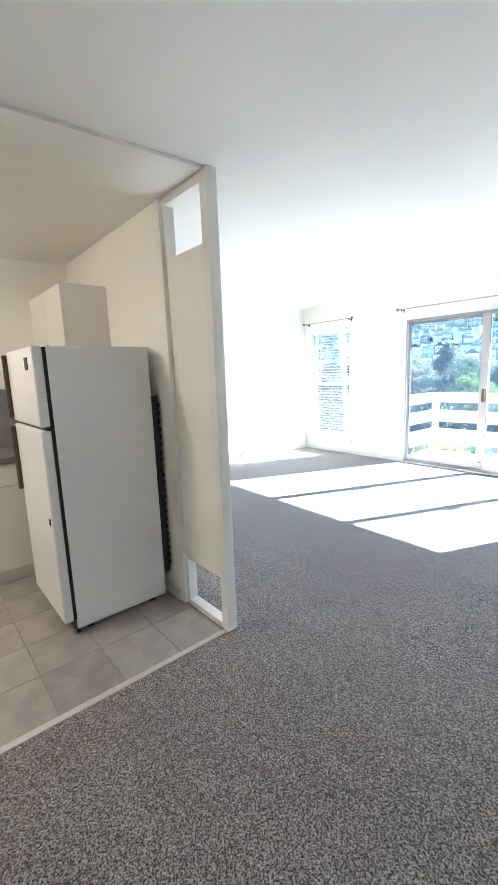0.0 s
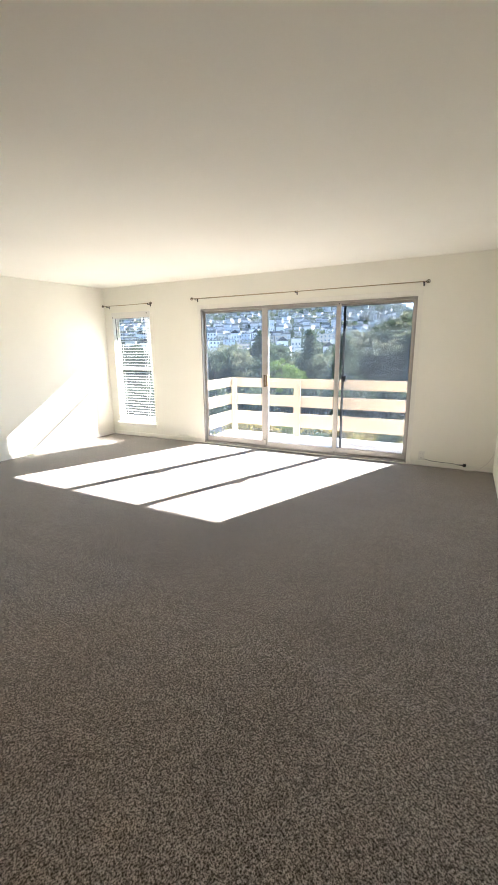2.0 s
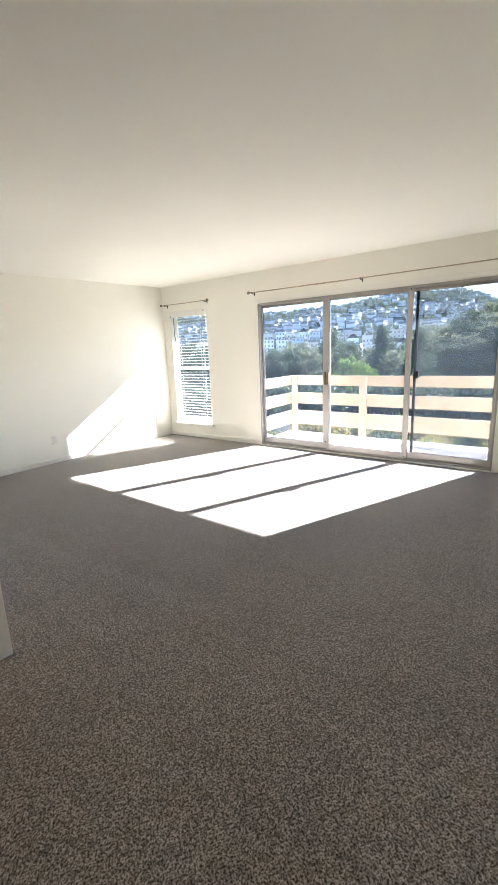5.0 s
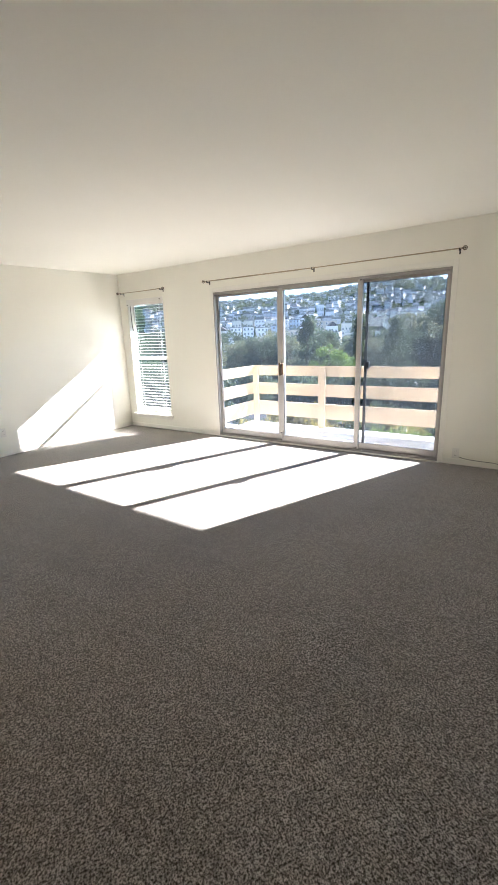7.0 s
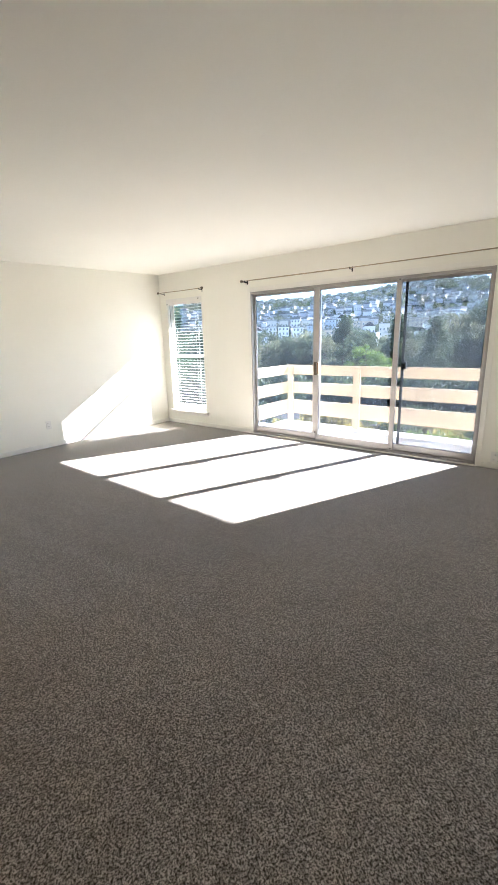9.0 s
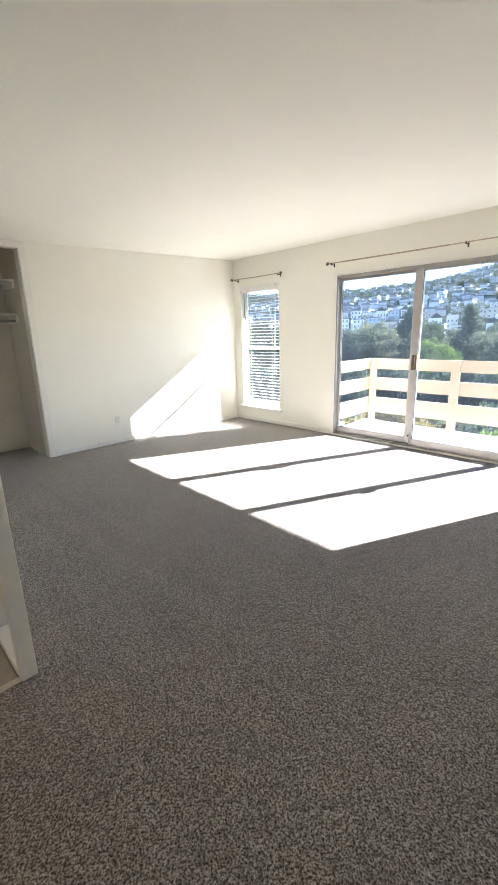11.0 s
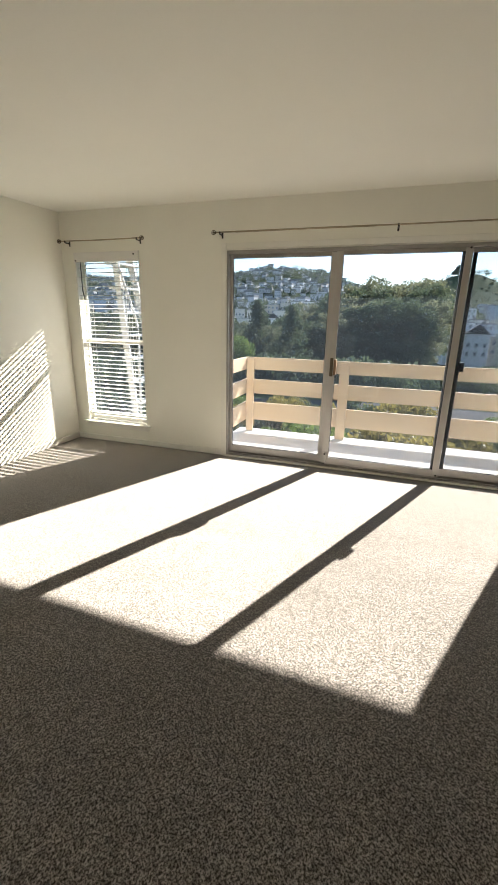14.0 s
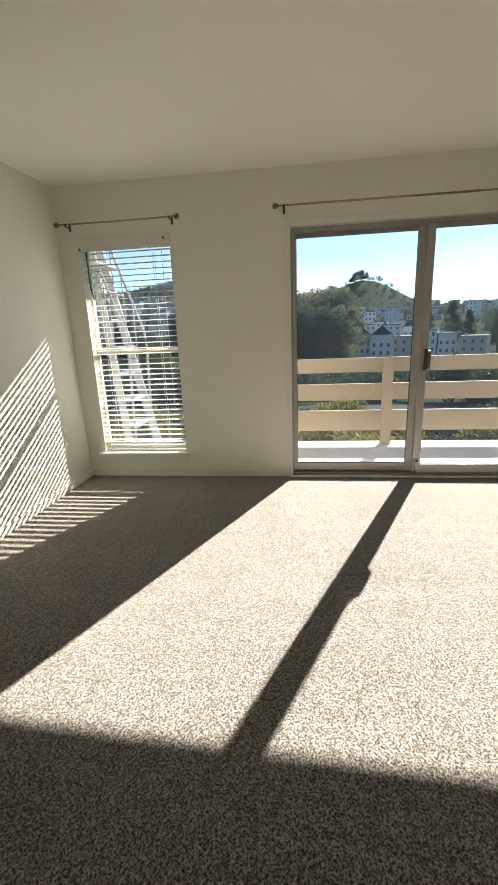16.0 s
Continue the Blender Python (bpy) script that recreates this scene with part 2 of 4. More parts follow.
M_LEAF_EUC = leaf_material("eucalyptus_leaf", (0.18, 0.185, 0.115), (0.34, 0.345, 0.19))
M_LEAF_PINE = leaf_material("conifer_leaf", (0.075, 0.098, 0.062), (0.14, 0.18, 0.09))
M_LEAF_LIGHT = leaf_material("bright_leaf", (0.13, 0.18, 0.05), (0.26, 0.36, 0.07))
M_LEAF_BUSH = leaf_material("bush_leaf", (0.24, 0.20, 0.065), (0.50, 0.40, 0.11))
M_HOUSE = [material("house_wall_" + n, c, 0.9, vary=0.06, scale=0.3, grain=3, bump=0.1, distance=0.02) for n, c in
           (("white", (0.80, 0.80, 0.79)), ("cream", (0.72, 0.68, 0.59)), ("grey", (0.50, 0.52, 0.55)), ("blue", (0.45, 0.52, 0.60)), ("tan", (0.62, 0.54, 0.45)))]
M_ROOF = [material("roof_" + n, c, 0.9, vary=0.12, scale=0.5, grain=5, bump=0.2, distance=0.02) for n, c in
          (("grey", (0.20, 0.20, 0.20)), ("dark", (0.07, 0.07, 0.075)), ("light", (0.48, 0.47, 0.45)))]
M_WINDARK = material("dark_pane", (0.19, 0.21, 0.24), 0.12, vary=0.2, scale=0.5, bump=0)


# ---- mesh helpers ----
def box(bm, x0, x1, y0, y1, z0, z1, bevel=0.0):
    r = bmesh.ops.create_cube(bm, size=1.0)
    vs = r["verts"]
    for v in vs:
        v.co = Vector((x0 + (v.co.x + 0.5) * (x1 - x0), y0 + (v.co.y + 0.5) * (y1 - y0), z0 + (v.co.z + 0.5) * (z1 - z0)))
    if bevel:
        es = list({e for v in vs for e in v.link_edges})
        bmesh.ops.bevel(bm, geom=es, offset=bevel, segments=2, profile=0.5, affect="EDGES")
    return bm


def boxes(*lists, bevel=0.0):
    bm = bmesh.new()
    for b in lists:
        box(bm, *b, bevel=bevel)
    return bm


def tube(bm, pts, radius, n=10, ends=True):
    """A round tube along points; radius a number or one a point."""
    pts = [Vector(p) for p in pts]
    rads = radius if isinstance(radius, (list, tuple)) else [radius] * len(pts)
    rings = []
    for i, p in enumerate(pts):
        a = pts[max(0, i - 1)]
        b = pts[min(len(pts) - 1, i + 1)]
        q = (b - a).to_track_quat("Z", "Y")
        rings.append([bm.verts.new(p + q @ Vector((rads[i] * math.cos(k * math.tau / n), rads[i] * math.sin(k * math.tau / n), 0))) for k in range(n)])
    for r0, r1 in zip(rings, rings[1:]):
        for k in range(n):
            bm.faces.new((r0[k], r0[(k + 1) % n], r1[(k + 1) % n], r1[k])).smooth = True
    if ends:
        bm.faces.new(list(reversed(rings[0])))
        bm.faces.new(rings[-1])
    return bm


def ball(bm, c, r, squash=1.0):
    g = bmesh.ops.create_uvsphere(bm, u_segments=12, v_segments=8, radius=r)
    for v in g["verts"]:
        v.co = Vector((v.co.x, v.co.y, v.co.z * squash)) + Vector(c)
    for v in g["verts"]:
        for f in v.link_faces:
            f.smooth = True
    return bm


def mesh_of(name, bm, material_):
    bmesh.ops.recalc_face_normals(bm, faces=bm.faces)
    me = bpy.data.meshes.new(name)
    bm.to_mesh(me)
    bm.free()
    me.materials.append(material_)
    return me


def part(name, bm, material_, parent=None, label=""):
    ob = new(name, mesh_of(name, bm, material_))
    if parent is not None:
        ob.parent = parent
        ob.matrix_parent_inverse = Matrix.Identity(4) if parent.type != "EMPTY" else parent.matrix_basis.inverted()
    if label:
        tagged(ob, label)
    return ob


def thing(name, at, label, category, group=""):
    e = new(name)
    e.empty_display_size = 0.1
    e.matrix_basis = Matrix.Translation(at)
    return tagged(e, label, category, group)


def structure(name, bm, material_, label, category=""):
    return tagged(part(name, bm, material_), label, category or name.split("_")[0], kind="structure")


# ---- room shell ----
W, CEIL0, SLOPE = 5.965, 2.487, 0.0266          # room width, ceiling at the window wall, fall per metre
BACK = -7.6
DX0, DX1, DZ1 = 1.915, 5.015, 2.075             # rough opening of the sliding door
WX0, WX1, WZ0, WZ1 = 0.155, 0.975, 0.235, 2.085   # opening of the small window
TW = 0.14                                       # window wall thickness
KX0, KX1, PY0, PY1 = 1.36, 3.392, -4.43, -4.366     # kitchen west wall, open side, partition faces


def ceil_z(y):
    return CEIL0 + SLOPE * y


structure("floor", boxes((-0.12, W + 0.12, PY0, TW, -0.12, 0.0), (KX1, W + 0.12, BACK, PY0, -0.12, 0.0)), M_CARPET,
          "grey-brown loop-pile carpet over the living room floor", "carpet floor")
structure("floor_kitchen_base", boxes((KX0 - 0.1, KX1, BACK, PY0, -0.12, -0.003)), M_GROUT, "grey grout bed under the kitchen tiles", "floor")

structure("wall_window", boxes((-0.14, WX0, 0, TW, 0, 2.7), (WX0, WX1, 0, TW, 0, WZ0), (WX0, WX1, 0, TW, WZ1, 2.7), (WX1, DX0, 0, TW, 0, 2.7),
                               (DX0, DX1, 0, TW, DZ1, 2.7), (DX1, W + 0.14, 0, TW, 0, 2.7)), M_WALL, "cream painted plaster wall with a balcony door and a tall window", "wall")
CY1, CY0, CZ = -3.10, -4.30, 2.335
structure("wall_west", boxes((-0.12, 0, CY1, 0, 0, 2.6), (-0.12, 0, CY0, CY1, CZ, 2.6), (-0.12, 0, PY1, CY0, 0, 2.6)), M_WALL, "cream painted wall with a closet opening", "wall")


def skewed(bm):
    """Follows the side wall, which runs a degree out of square."""
    for v in bm.verts:
        v.co.x += 0.0165 * v.co.y
    return bm


structure("wall_east", skewed(boxes((W, W + 0.25, BACK - 0.1, 0, 0, 2.6))), M_WALL, "plain cream painted wall", "wall")
structure("wall_back", boxes((KX0 - 0.1, W + 0.12, BACK - 0.12, BACK, -0.02, 2.6)), M_WALL, "plain cream painted wall behind the entry", "wall")
structure("wall_kitchen_side", boxes((KX0 - 0.12, KX0, BACK, PY0, -0.02, 2.6)), M_WALL, "plain cream kitchen wall", "wall")
structure("wall_partition", boxes((-0.12, 2.955, PY0 - 0.012, PY1, -0.01, 2.45)), M_WALL, "cream wall between kitchen and living room", "wall")


def sloped_slab(x0, x1, y0, y1, drop, thick):
    bm = bmesh.new()
    lo = [bm.verts.new((x, y, ceil_z(y) - drop)) for x, y in ((x0, y0), (x1, y0), (x1, y1), (x0, y1))]
    hi = [bm.verts.new(v.co + Vector((0, 0, thick))) for v in lo]
    bm.faces.new(lo)
    bm.faces.new(hi)
    for k in range(4):
        bm.faces.new((lo[k], lo[(k + 1) % 4], hi[(k + 1) % 4], hi[k]))
    return bm


structure("ceiling", sloped_slab(-0.13, W + 0.13, BACK - 0.1, 0.0, 0, 0.3), M_CEIL, "smooth off-white painted ceiling", "ceiling")
structure("ceiling_kitchen", sloped_slab(KX0, KX1, BACK, PY0 - 0.012, 0.014, 0.05), M_CEIL, "slightly lower off-white kitchen ceiling", "ceiling")

# partition screen: post, panel with a slot at the top and one at the floor
pz = ceil_z(-4.4)
screen = thing("partition_screen", (3.17, -4.4, 0), "cream painted partition end with open slots above and below", "partition")
part("post", boxes((3.347, 3.402, PY0, PY1, 0, pz + 0.004), bevel=0.003), M_TRIM, screen)
part("panel", boxes((2.955, 3.347, PY0 + 0.008, PY1 - 0.008, 0.30, 2.046)), M_WALL, screen)
part("header", boxes((2.955, 3.347, PY0 + 0.004, PY1 - 0.004, 2.316, pz + 0.004)), M_TRIM, screen)
for z0, z1 in ((0.0, 0.30), (2.046, 2.316)):
    part("side_post", boxes((2.955, 3.003, PY0 + 0.003, PY1 - 0.003, z0, z1)), M_TRIM, screen)
part("bottom_rail", boxes((3.003, 3.347, PY0 - 0.003, PY1 - 0.006, 0, 0.035), bevel=0.002), M_TRIM, screen)
part("wall_edge_trim", boxes((2.93, 2.984, PY0 - 0.020, PY0 + 0.014, 0.0, pz - 0.016), bevel=0.003), M_TRIM, screen)

# baseboards
BH, BT = 0.062, 0.012
for nm, b in (("baseboard_1", (BT, DX0 - 0.032, -BT, 0, 0, BH)), ("baseboard_2", (DX1 + 0.032, W, -BT, 0, 0, BH)),
              ("baseboard_3", (0, BT, CY1 + 0.07, 0, 0, BH)), 
              ("baseboard_4", (BT, 2.955, PY1, PY1 + BT, 0, BH)), ("baseboard_5", (KX0, 2.93, PY0 - 0.024, PY0 - 0.012, -0.01, 0.075))):
    structure(nm, boxes(b, bevel=0.003), M_TRIM, "low cream painted baseboard along the wall", "baseboard")
structure("threshold", boxes((KX1 - 0.028, KX1 + 0.006, BACK, PY0, -0.012, 0.005), bevel=0.002), M_STRIP, "pale metal strip between tile and carpet", "threshold")

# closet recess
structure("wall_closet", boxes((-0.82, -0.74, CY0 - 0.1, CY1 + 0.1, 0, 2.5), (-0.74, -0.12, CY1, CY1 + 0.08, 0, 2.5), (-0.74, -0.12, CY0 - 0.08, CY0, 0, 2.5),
                               (-0.74, -0.12, CY0, CY1, CZ + 0.08, 2.5)), M_CLOSET, "closet recess in a darker beige than the room walls", "closet wall")
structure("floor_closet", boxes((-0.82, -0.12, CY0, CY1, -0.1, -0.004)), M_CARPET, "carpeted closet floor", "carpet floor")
structure("trim_closet", boxes((-0.006, 0.014, CY1 - 0.006, CY1 + 0.065, 0, CZ + 0.066), (-0.006, 0.014, CY0 - 0.055, CY0 + 0.006, 0, CZ + 0.066),
                               (-0.006, 0.013, CY0 + 0.006, CY1 - 0.006, CZ - 0.006, CZ + 0.064), (-0.12, -0.006, CY1 - 0.012, CY1 - 0.001, 0, CZ), bevel=0.002), M_TRIM,
          "painted casing round the closet opening", "trim")
shelf = thing("closet_shelf", (-0.45, -3.7, 1.68), "painted closet shelf on cleats over a hanging rod", "shelf")
part("board", boxes((-0.74, -0.30, CY0 + 0.001, CY1 - 0.001, 2.03, 2.05), bevel=0.002), M_TRIM, shelf)
part("lower_board", boxes((-0.74, -0.36, CY0 + 0.001, CY1 - 0.001, 1.665, 1.69), bevel=0.002), M_TRIM, shelf)
part("hanging_rod", tube(bmesh.new(), [(-0.42, CY0 + 0.001, 1.60), (-0.42, CY1 - 0.001, 1.60)], 0.016), M_ALU, shelf)
for z0, z1 in ((1.575, 1.664), (1.96, 2.029)):
    part("cleat", boxes((-0.739, -0.32, CY1 - 0.021, CY1 - 0.002, z0, z1)), M_TRIM, shelf)

# ---- sliding door ----
structure("trim_door", boxes((DX0 - 0.030, DX0 + 0.024, -0.006, 0.004, 0, DZ1 + 0.045), (DX1 - 0.024, DX1 + 0.030, -0.006, 0.004, 0, DZ1 + 0.045),
                             (DX0 + 0.024, DX1 - 0.024, -0.005, 0.004, DZ1 - 0.008, DZ1 + 0.044), bevel=0.002), M_TRIM, "narrow flat cream casing round the sliding door", "trim")
door = tagged(thing("door_1", (3.465, 0.03, 0), "three-panel aluminium sliding glass balcony door, closed", "sliding door"), kind="structure")
FZ0, FZ1 = 0.005, 2.055
fx0, fx1 = 1.940, 4.990
part("frame", boxes((fx0, fx0 + 0.0195, -0.006, 0.12, FZ0, FZ1), (fx1 - 0.0195, fx1, -0.006, 0.12, FZ0, FZ1), (fx0 + 0.0195, fx1 - 0.0195, -0.006, 0.12, FZ1 - 0.03, FZ1), bevel=0.002), M_ALU_SHADE, door)
part("reveal", boxes((DX0, fx0, 0.005, 0.13, 0, DZ1), (fx1, DX1, 0.005, 0.13, 0, DZ1), (fx0, fx1, 0.004, 0.13, FZ1, DZ1)), M_TRIM, door)
part("track", boxes((fx0 + 0.012, fx1 - 0.012, -0.012, 0.12, 0.0, 0.024), (fx0 + 0.012, fx1 - 0.012, 0.012, 0.018, 0.024, 0.038), (fx0 + 0.012, fx1 - 0.012, 0.062, 0.068, 0.024, 0.038),
                     bevel=0.0015), M_ALU_SHADE, door)
part("sill_nosing", boxes((fx0 - 0.02, fx1 + 0.02, -0.03, -0.012, 0.0, 0.016), bevel=0.003), M_TRIM, door)


def door_panel(name, x0, x1, y, stile_l, stile_r, top=0.034, bottom=0.068):
    """One glazed leaf: four rails and stiles, gasket and pane."""
    z0, z1 = 0.040, FZ1 - 0.026
    p = part(name, boxes((x0, x0 + stile_l, y, y + 0.034, z0, z1), (x1 - stile_r, x1, y, y + 0.034, z0, z1), bevel=0.002), M_ALU, door)
    part("top_rail", boxes((x0 + stile_l, x1 - stile_r, y + 0.003, y + 0.031, z1 - top, z1), bevel=0.002), M_ALU_SHADE, p)
    part("bottom_rail", boxes((x0 + stile_l, x1 - stile_r, y + 0.003, y + 0.031, z0, z0 + bottom), bevel=0.002), M_ALU, p)
    gx0, gx1, gz0, gz1 = x0 + stile_l, x1 - stile_r, z0 + bottom, z1 - top
    part("gasket", boxes((gx0, gx0 + 0.004, y + 0.012, y + 0.022, gz0, gz1), (gx1 - 0.004, gx1, y + 0.012, y + 0.022, gz0, gz1),
                         (gx0 + 0.004, gx1 - 0.004, y + 0.012, y + 0.022, gz0, gz0 + 0.004), (gx0 + 0.004, gx1 - 0.004, y + 0.012, y + 0.022, gz1 - 0.004, gz1)), M_RUBBER, p)
    bm = bmesh.new()
    bm.faces.new([bm.verts.new(c) for c in ((gx0, y + 0.017, gz0), (gx1, y + 0.017, gz0), (gx1, y + 0.017, gz1), (gx0, y + 0.017, gz1))])
    g = part("pane", bm, M_GLASS, p)
    g.visible_shadow = False
    return p


leaf_a = door_panel("fixed_leaf", 1.958, 3.034, 0.052, 0.026, 0.104)
leaf_b = door_panel("sliding_leaf", 2.982, 4.072, 0.006, 0.058, 0.056)
leaf_c = door_panel("fixed_leaf", 4.000, 4.972, 0.052, 0.050, 0.032)
part("pull_handle", boxes((3.000, 3.028, -0.052, -0.038, 0.93, 1.10), (3.002, 3.026, -0.040, 0.005, 0.93, 0.948), (3.002, 3.026, -0.040, 0.005, 1.082, 1.10), bevel=0.003), M_BRONZE, leaf_b, "bronze pull handle")
part("grip", boxes((3.034, 3.056, -0.040, 0.012, 0.945, 1.085), bevel=0.003), M_WOODHANDLE, leaf_b, "amber wooden grip")
part("foot_bolt", boxes((2.994, 3.022, -0.016, 0.006, 0.055, 0.165), bevel=0.003), M_ALU, leaf_b)
part("bolt_knob", ball(bmesh.new(), (3.008, -0.022, 0.15), 0.010), M_DARK, leaf_b)
scr = part("screen_leaf", boxes((4.088, 4.120, 0.100, 0.116, 0.036, FZ1 - 0.03), (4.950, 4.970, 0.100, 0.116, 0.036, FZ1 - 0.03), (4.120, 4.950, 0.100, 0.116, 0.036, 0.062),
                               (4.120, 4.950, 0.100, 0.116, FZ1 - 0.055, FZ1 - 0.03), bevel=0.002), M_DARK, door, "dark bronze screen door frame")
bm = bmesh.new()
bm.faces.new([bm.verts.new(c) for c in ((4.120, 0.108, 0.062), (4.950, 0.108, 0.062), (4.950, 0.108, FZ1 - 0.055), (4.120, 0.108, FZ1 - 0.055))])
part("mesh", bm, M_SCREEN, scr, "fine grey insect mesh")
part("latch", boxes((4.112, 4.152, 0.078, 0.118, 1.02, 1.105), bevel=0.004), M_BLACK, scr, "black plastic latch")
# Low black strip lying on the right part of the track
part("track_strip", boxes((4.60, 4.965, 0.072, 0.098, 0.024, 0.046), bevel=0.002), M_BLACK, door, "black strip along the right end of the track")
for x, z in ((4.050, 2.020), (4.050, 0.058), (3.000, 0.046)):
    part("bumper", ball(bmesh.new(), (x, -0.002, z), 0.009, 0.9), M_DARK, door)

# ---- small window with blinds ----
win = tagged(thing("window_1", (0.55, 0.05, 0.23), "tall narrow double-hung window with white casing", "window"), kind="structure")
part("window_sill", boxes((WX0 - 0.035, WX1 + 0.035, -0.045, 0.03, 0.205, 0.236), bevel=0.004), M_TRIM, win)
part("apron", boxes((WX0 - 0.015, WX1 + 0.015, -0.012, 0.001, 0.165, 0.205), bevel=0.002), M_TRIM, win)
part("lining", boxes((WX0, WX0 + 0.016, 0.002, TW, 0.237, WZ1), (WX1 - 0.016, WX1, 0.002, TW, 0.237, WZ1), (WX0 + 0.016, WX1 - 0.016, 0.002, TW, WZ1 - 0.016, WZ1),
                      (WX0 + 0.016, WX1 - 0.016, 0.03, TW, 0.215, 0.24)), M_TRIM, win)
sx0, sx1 = WX0 + 0.018, WX1 - 0.018
for nm, z0, z1, y in (("upper_sash", 1.135, 2.066, 0.108), ("lower_sash", 0.245, 1.165, 0.078)):
    s = part(nm, boxes((sx0, sx0 + 0.022, y, y + 0.028, z0, z1), (sx1 - 0.022, sx1, y, y + 0.028, z0, z1), (sx0 + 0.022, sx1 - 0.022, y, y + 0.028, z0, z0 + 0.04),
                       (sx0 + 0.022, sx1 - 0.022, y, y + 0.028, z1 - 0.034, z1), bevel=0.002), M_TRIM, win)
    bm = bmesh.new()
    bm.faces.new([bm.verts.new(c) for c in ((sx0 + 0.022, y + 0.014, z0 + 0.04), (sx1 - 0.022, y + 0.014, z0 + 0.04), (sx1 - 0.022, y + 0.014, z1 - 0.034), (sx0 + 0.022, y + 0.014, z1 - 0.034))])
    g = part("pane", bm, M_GLASS, s)
    g.visible_shadow = False

blind = thing("venetian_blind", (0.55, 0.045, 2.0), "white horizontal slat blind lowered with slats open", "blind")
part("valance", boxes((WX0 + 0.006, WX1 - 0.006, -0.012, 0.004, 1.985, 2.083), bevel=0.003), M_BLIND, blind)
part("headrail", boxes((WX0 + 0.02, WX1 - 0.02, 0.012, 0.062, 2.01, 2.062), bevel=0.002), M_BLIND, blind)


def slat_mesh():
    bm = bmesh.new()
    w, d, n = sx1 - sx0 - 0.006, 0.048, 4
    rows = []
    for lift in (0, 0.0022):
        for k in range(n + 1):
            u = k / n - 0.5
            z = 0.0035 * (1 - 4 * u * u) + lift
            rows.append([bm.verts.new((s * w / 2, u * d, z)) for s in (-1, 1)])
    for base in (0, n + 1):
        for k in range(n):
            a, b = rows[base + k], rows[base + k + 1]
            bm.faces.new((a[0], a[1], b[1], b[0]))
    for k in (0, n):
        a, b = rows[k], rows[k + n + 1]
        bm.faces.new((a[0], a[1], b[1], b[0]))
    return mesh_of("slat", bm, M_BLIND)


slat = slat_mesh()
rng = random.Random(4)
N_SLAT, TOPZ, LOWZ = 36, 1.975, 0.345
for k in range(N_SLAT):
    o = new("slat", slat)
    o.parent = blind
    o.matrix_parent_inverse = blind.matrix_basis.inverted()
    z = TOPZ - (TOPZ - LOWZ) * k / (N_SLAT - 1)
    sag = 0.0
    if 7 < k < 11:
        sag = rng.uniform(-0.006, 0.006)
    o.matrix_basis = pose((sx0 + sx1) / 2, 0.043, z + sag, 2 + rng.uniform(-1.2, 1.2), rng.uniform(-0.25, 0.25), 0)
part("bottom_bar", boxes((sx0 + 0.003, sx1 - 0.003, 0.020, 0.066, 0.308, 0.326), bevel=0.004), M_BLIND, blind)
for cx in (0.30, 0.80):
    part("ladder_cord", tube(tube(bmesh.new(), [(cx, 0.0175, 0.32), (cx, 0.0175, 2.01)], 0.0014, 5), [(cx, 0.0685, 0.32), (cx, 0.0685, 2.01)], 0.0014, 5), M_CORD, blind)
part("tilt_wand", tube(bmesh.new(), [(0.225, 0.010, 1.99), (0.228, 0.008, 1.70), (0.250, 0.006, 1.60)], 0.005, 7), M_DARK, blind, "dark tilt wand")
part("pull_cord", tube(bmesh.new(), [(0.885, 0.004, 1.99), (0.885, 0.002, 1.2), (0.887, 0.002, 0.62)], 0.0018, 6), M_CORD, blind)
for x, z in ((0.905, 2.045), (0.178, 1.995)):
    part("valance_clip", boxes((x, x + 0.014, -0.018, -0.012, z, z + 0.015)), M_DARK, blind)


# ---- curtain rods ----
def curtain_rod(x0, x1, z, brackets, label):
    t = thing("curtain_rod", ((x0 + x1) / 2, -0.06, z), label, "curtain rod")
    part("rod", tube(bmesh.new(), [(x0, -0.062, z), ((x0 + x1) / 2, -0.062, z - 0.004), (x1, -0.062, z)], 0.0062, 10), M_BRASS, t)
    if x1 - x0 > 2:
        part("inner_rod", tube(bmesh.new(), [(x0 + 0.2, -0.062, z - 0.0012), (3.3, -0.062, z - 0.004)], 0.0080, 10), M_BRASS, t)
    for x, s in ((x0, -1), (x1, 1)):
        bm = ball(ball(bmesh.new(), (x, -0.062, z), 0.0095), (x + s * 0.020, -0.062, z), 0.008)
        for turn in range(4):
            c, q = math.cos(turn * math.pi / 4), math.sin(turn * math.pi / 4)
            tube(bm, [(x + s * (0.020 + 0.020 * math.cos(a * math.tau / 16)), -0.062 + 0.020 * c * math.sin(a * math.tau / 16), z + 0.020 * q * math.sin(a * math.tau / 16)) for a in range(17)], 0.0022, 6)
        part("finial", bm, M_BRONZE, t, "open wire cage finial")
    for x in brackets:
        br = part("bracket", boxes((x - 0.008, x + 0.008, -0.004, 0.0, z - 0.044, z + 0.014), (x - 0.004, x + 0.004, -0.066, -0.003, z - 0.022, z - 0.012),
                                   (x - 0.005, x + 0.005, -0.076, -0.066, z - 0.022, z + 0.004), bevel=0.0012), M_DARK, t)
        part("screw", ball(bmesh.new(), (x, -0.005, z - 0.034), 0.004, 0.8), M_DARK, br)
    return t


curtain_rod(0.055, 1.030, 2.190, (0.118, 0.995), "thin aged brass curtain rod above the narrow window")
curtain_rod(1.850, 5.075, 2.205, (1.895, 3.475, 5.045), "long thin aged brass curtain rod above the balcony door")


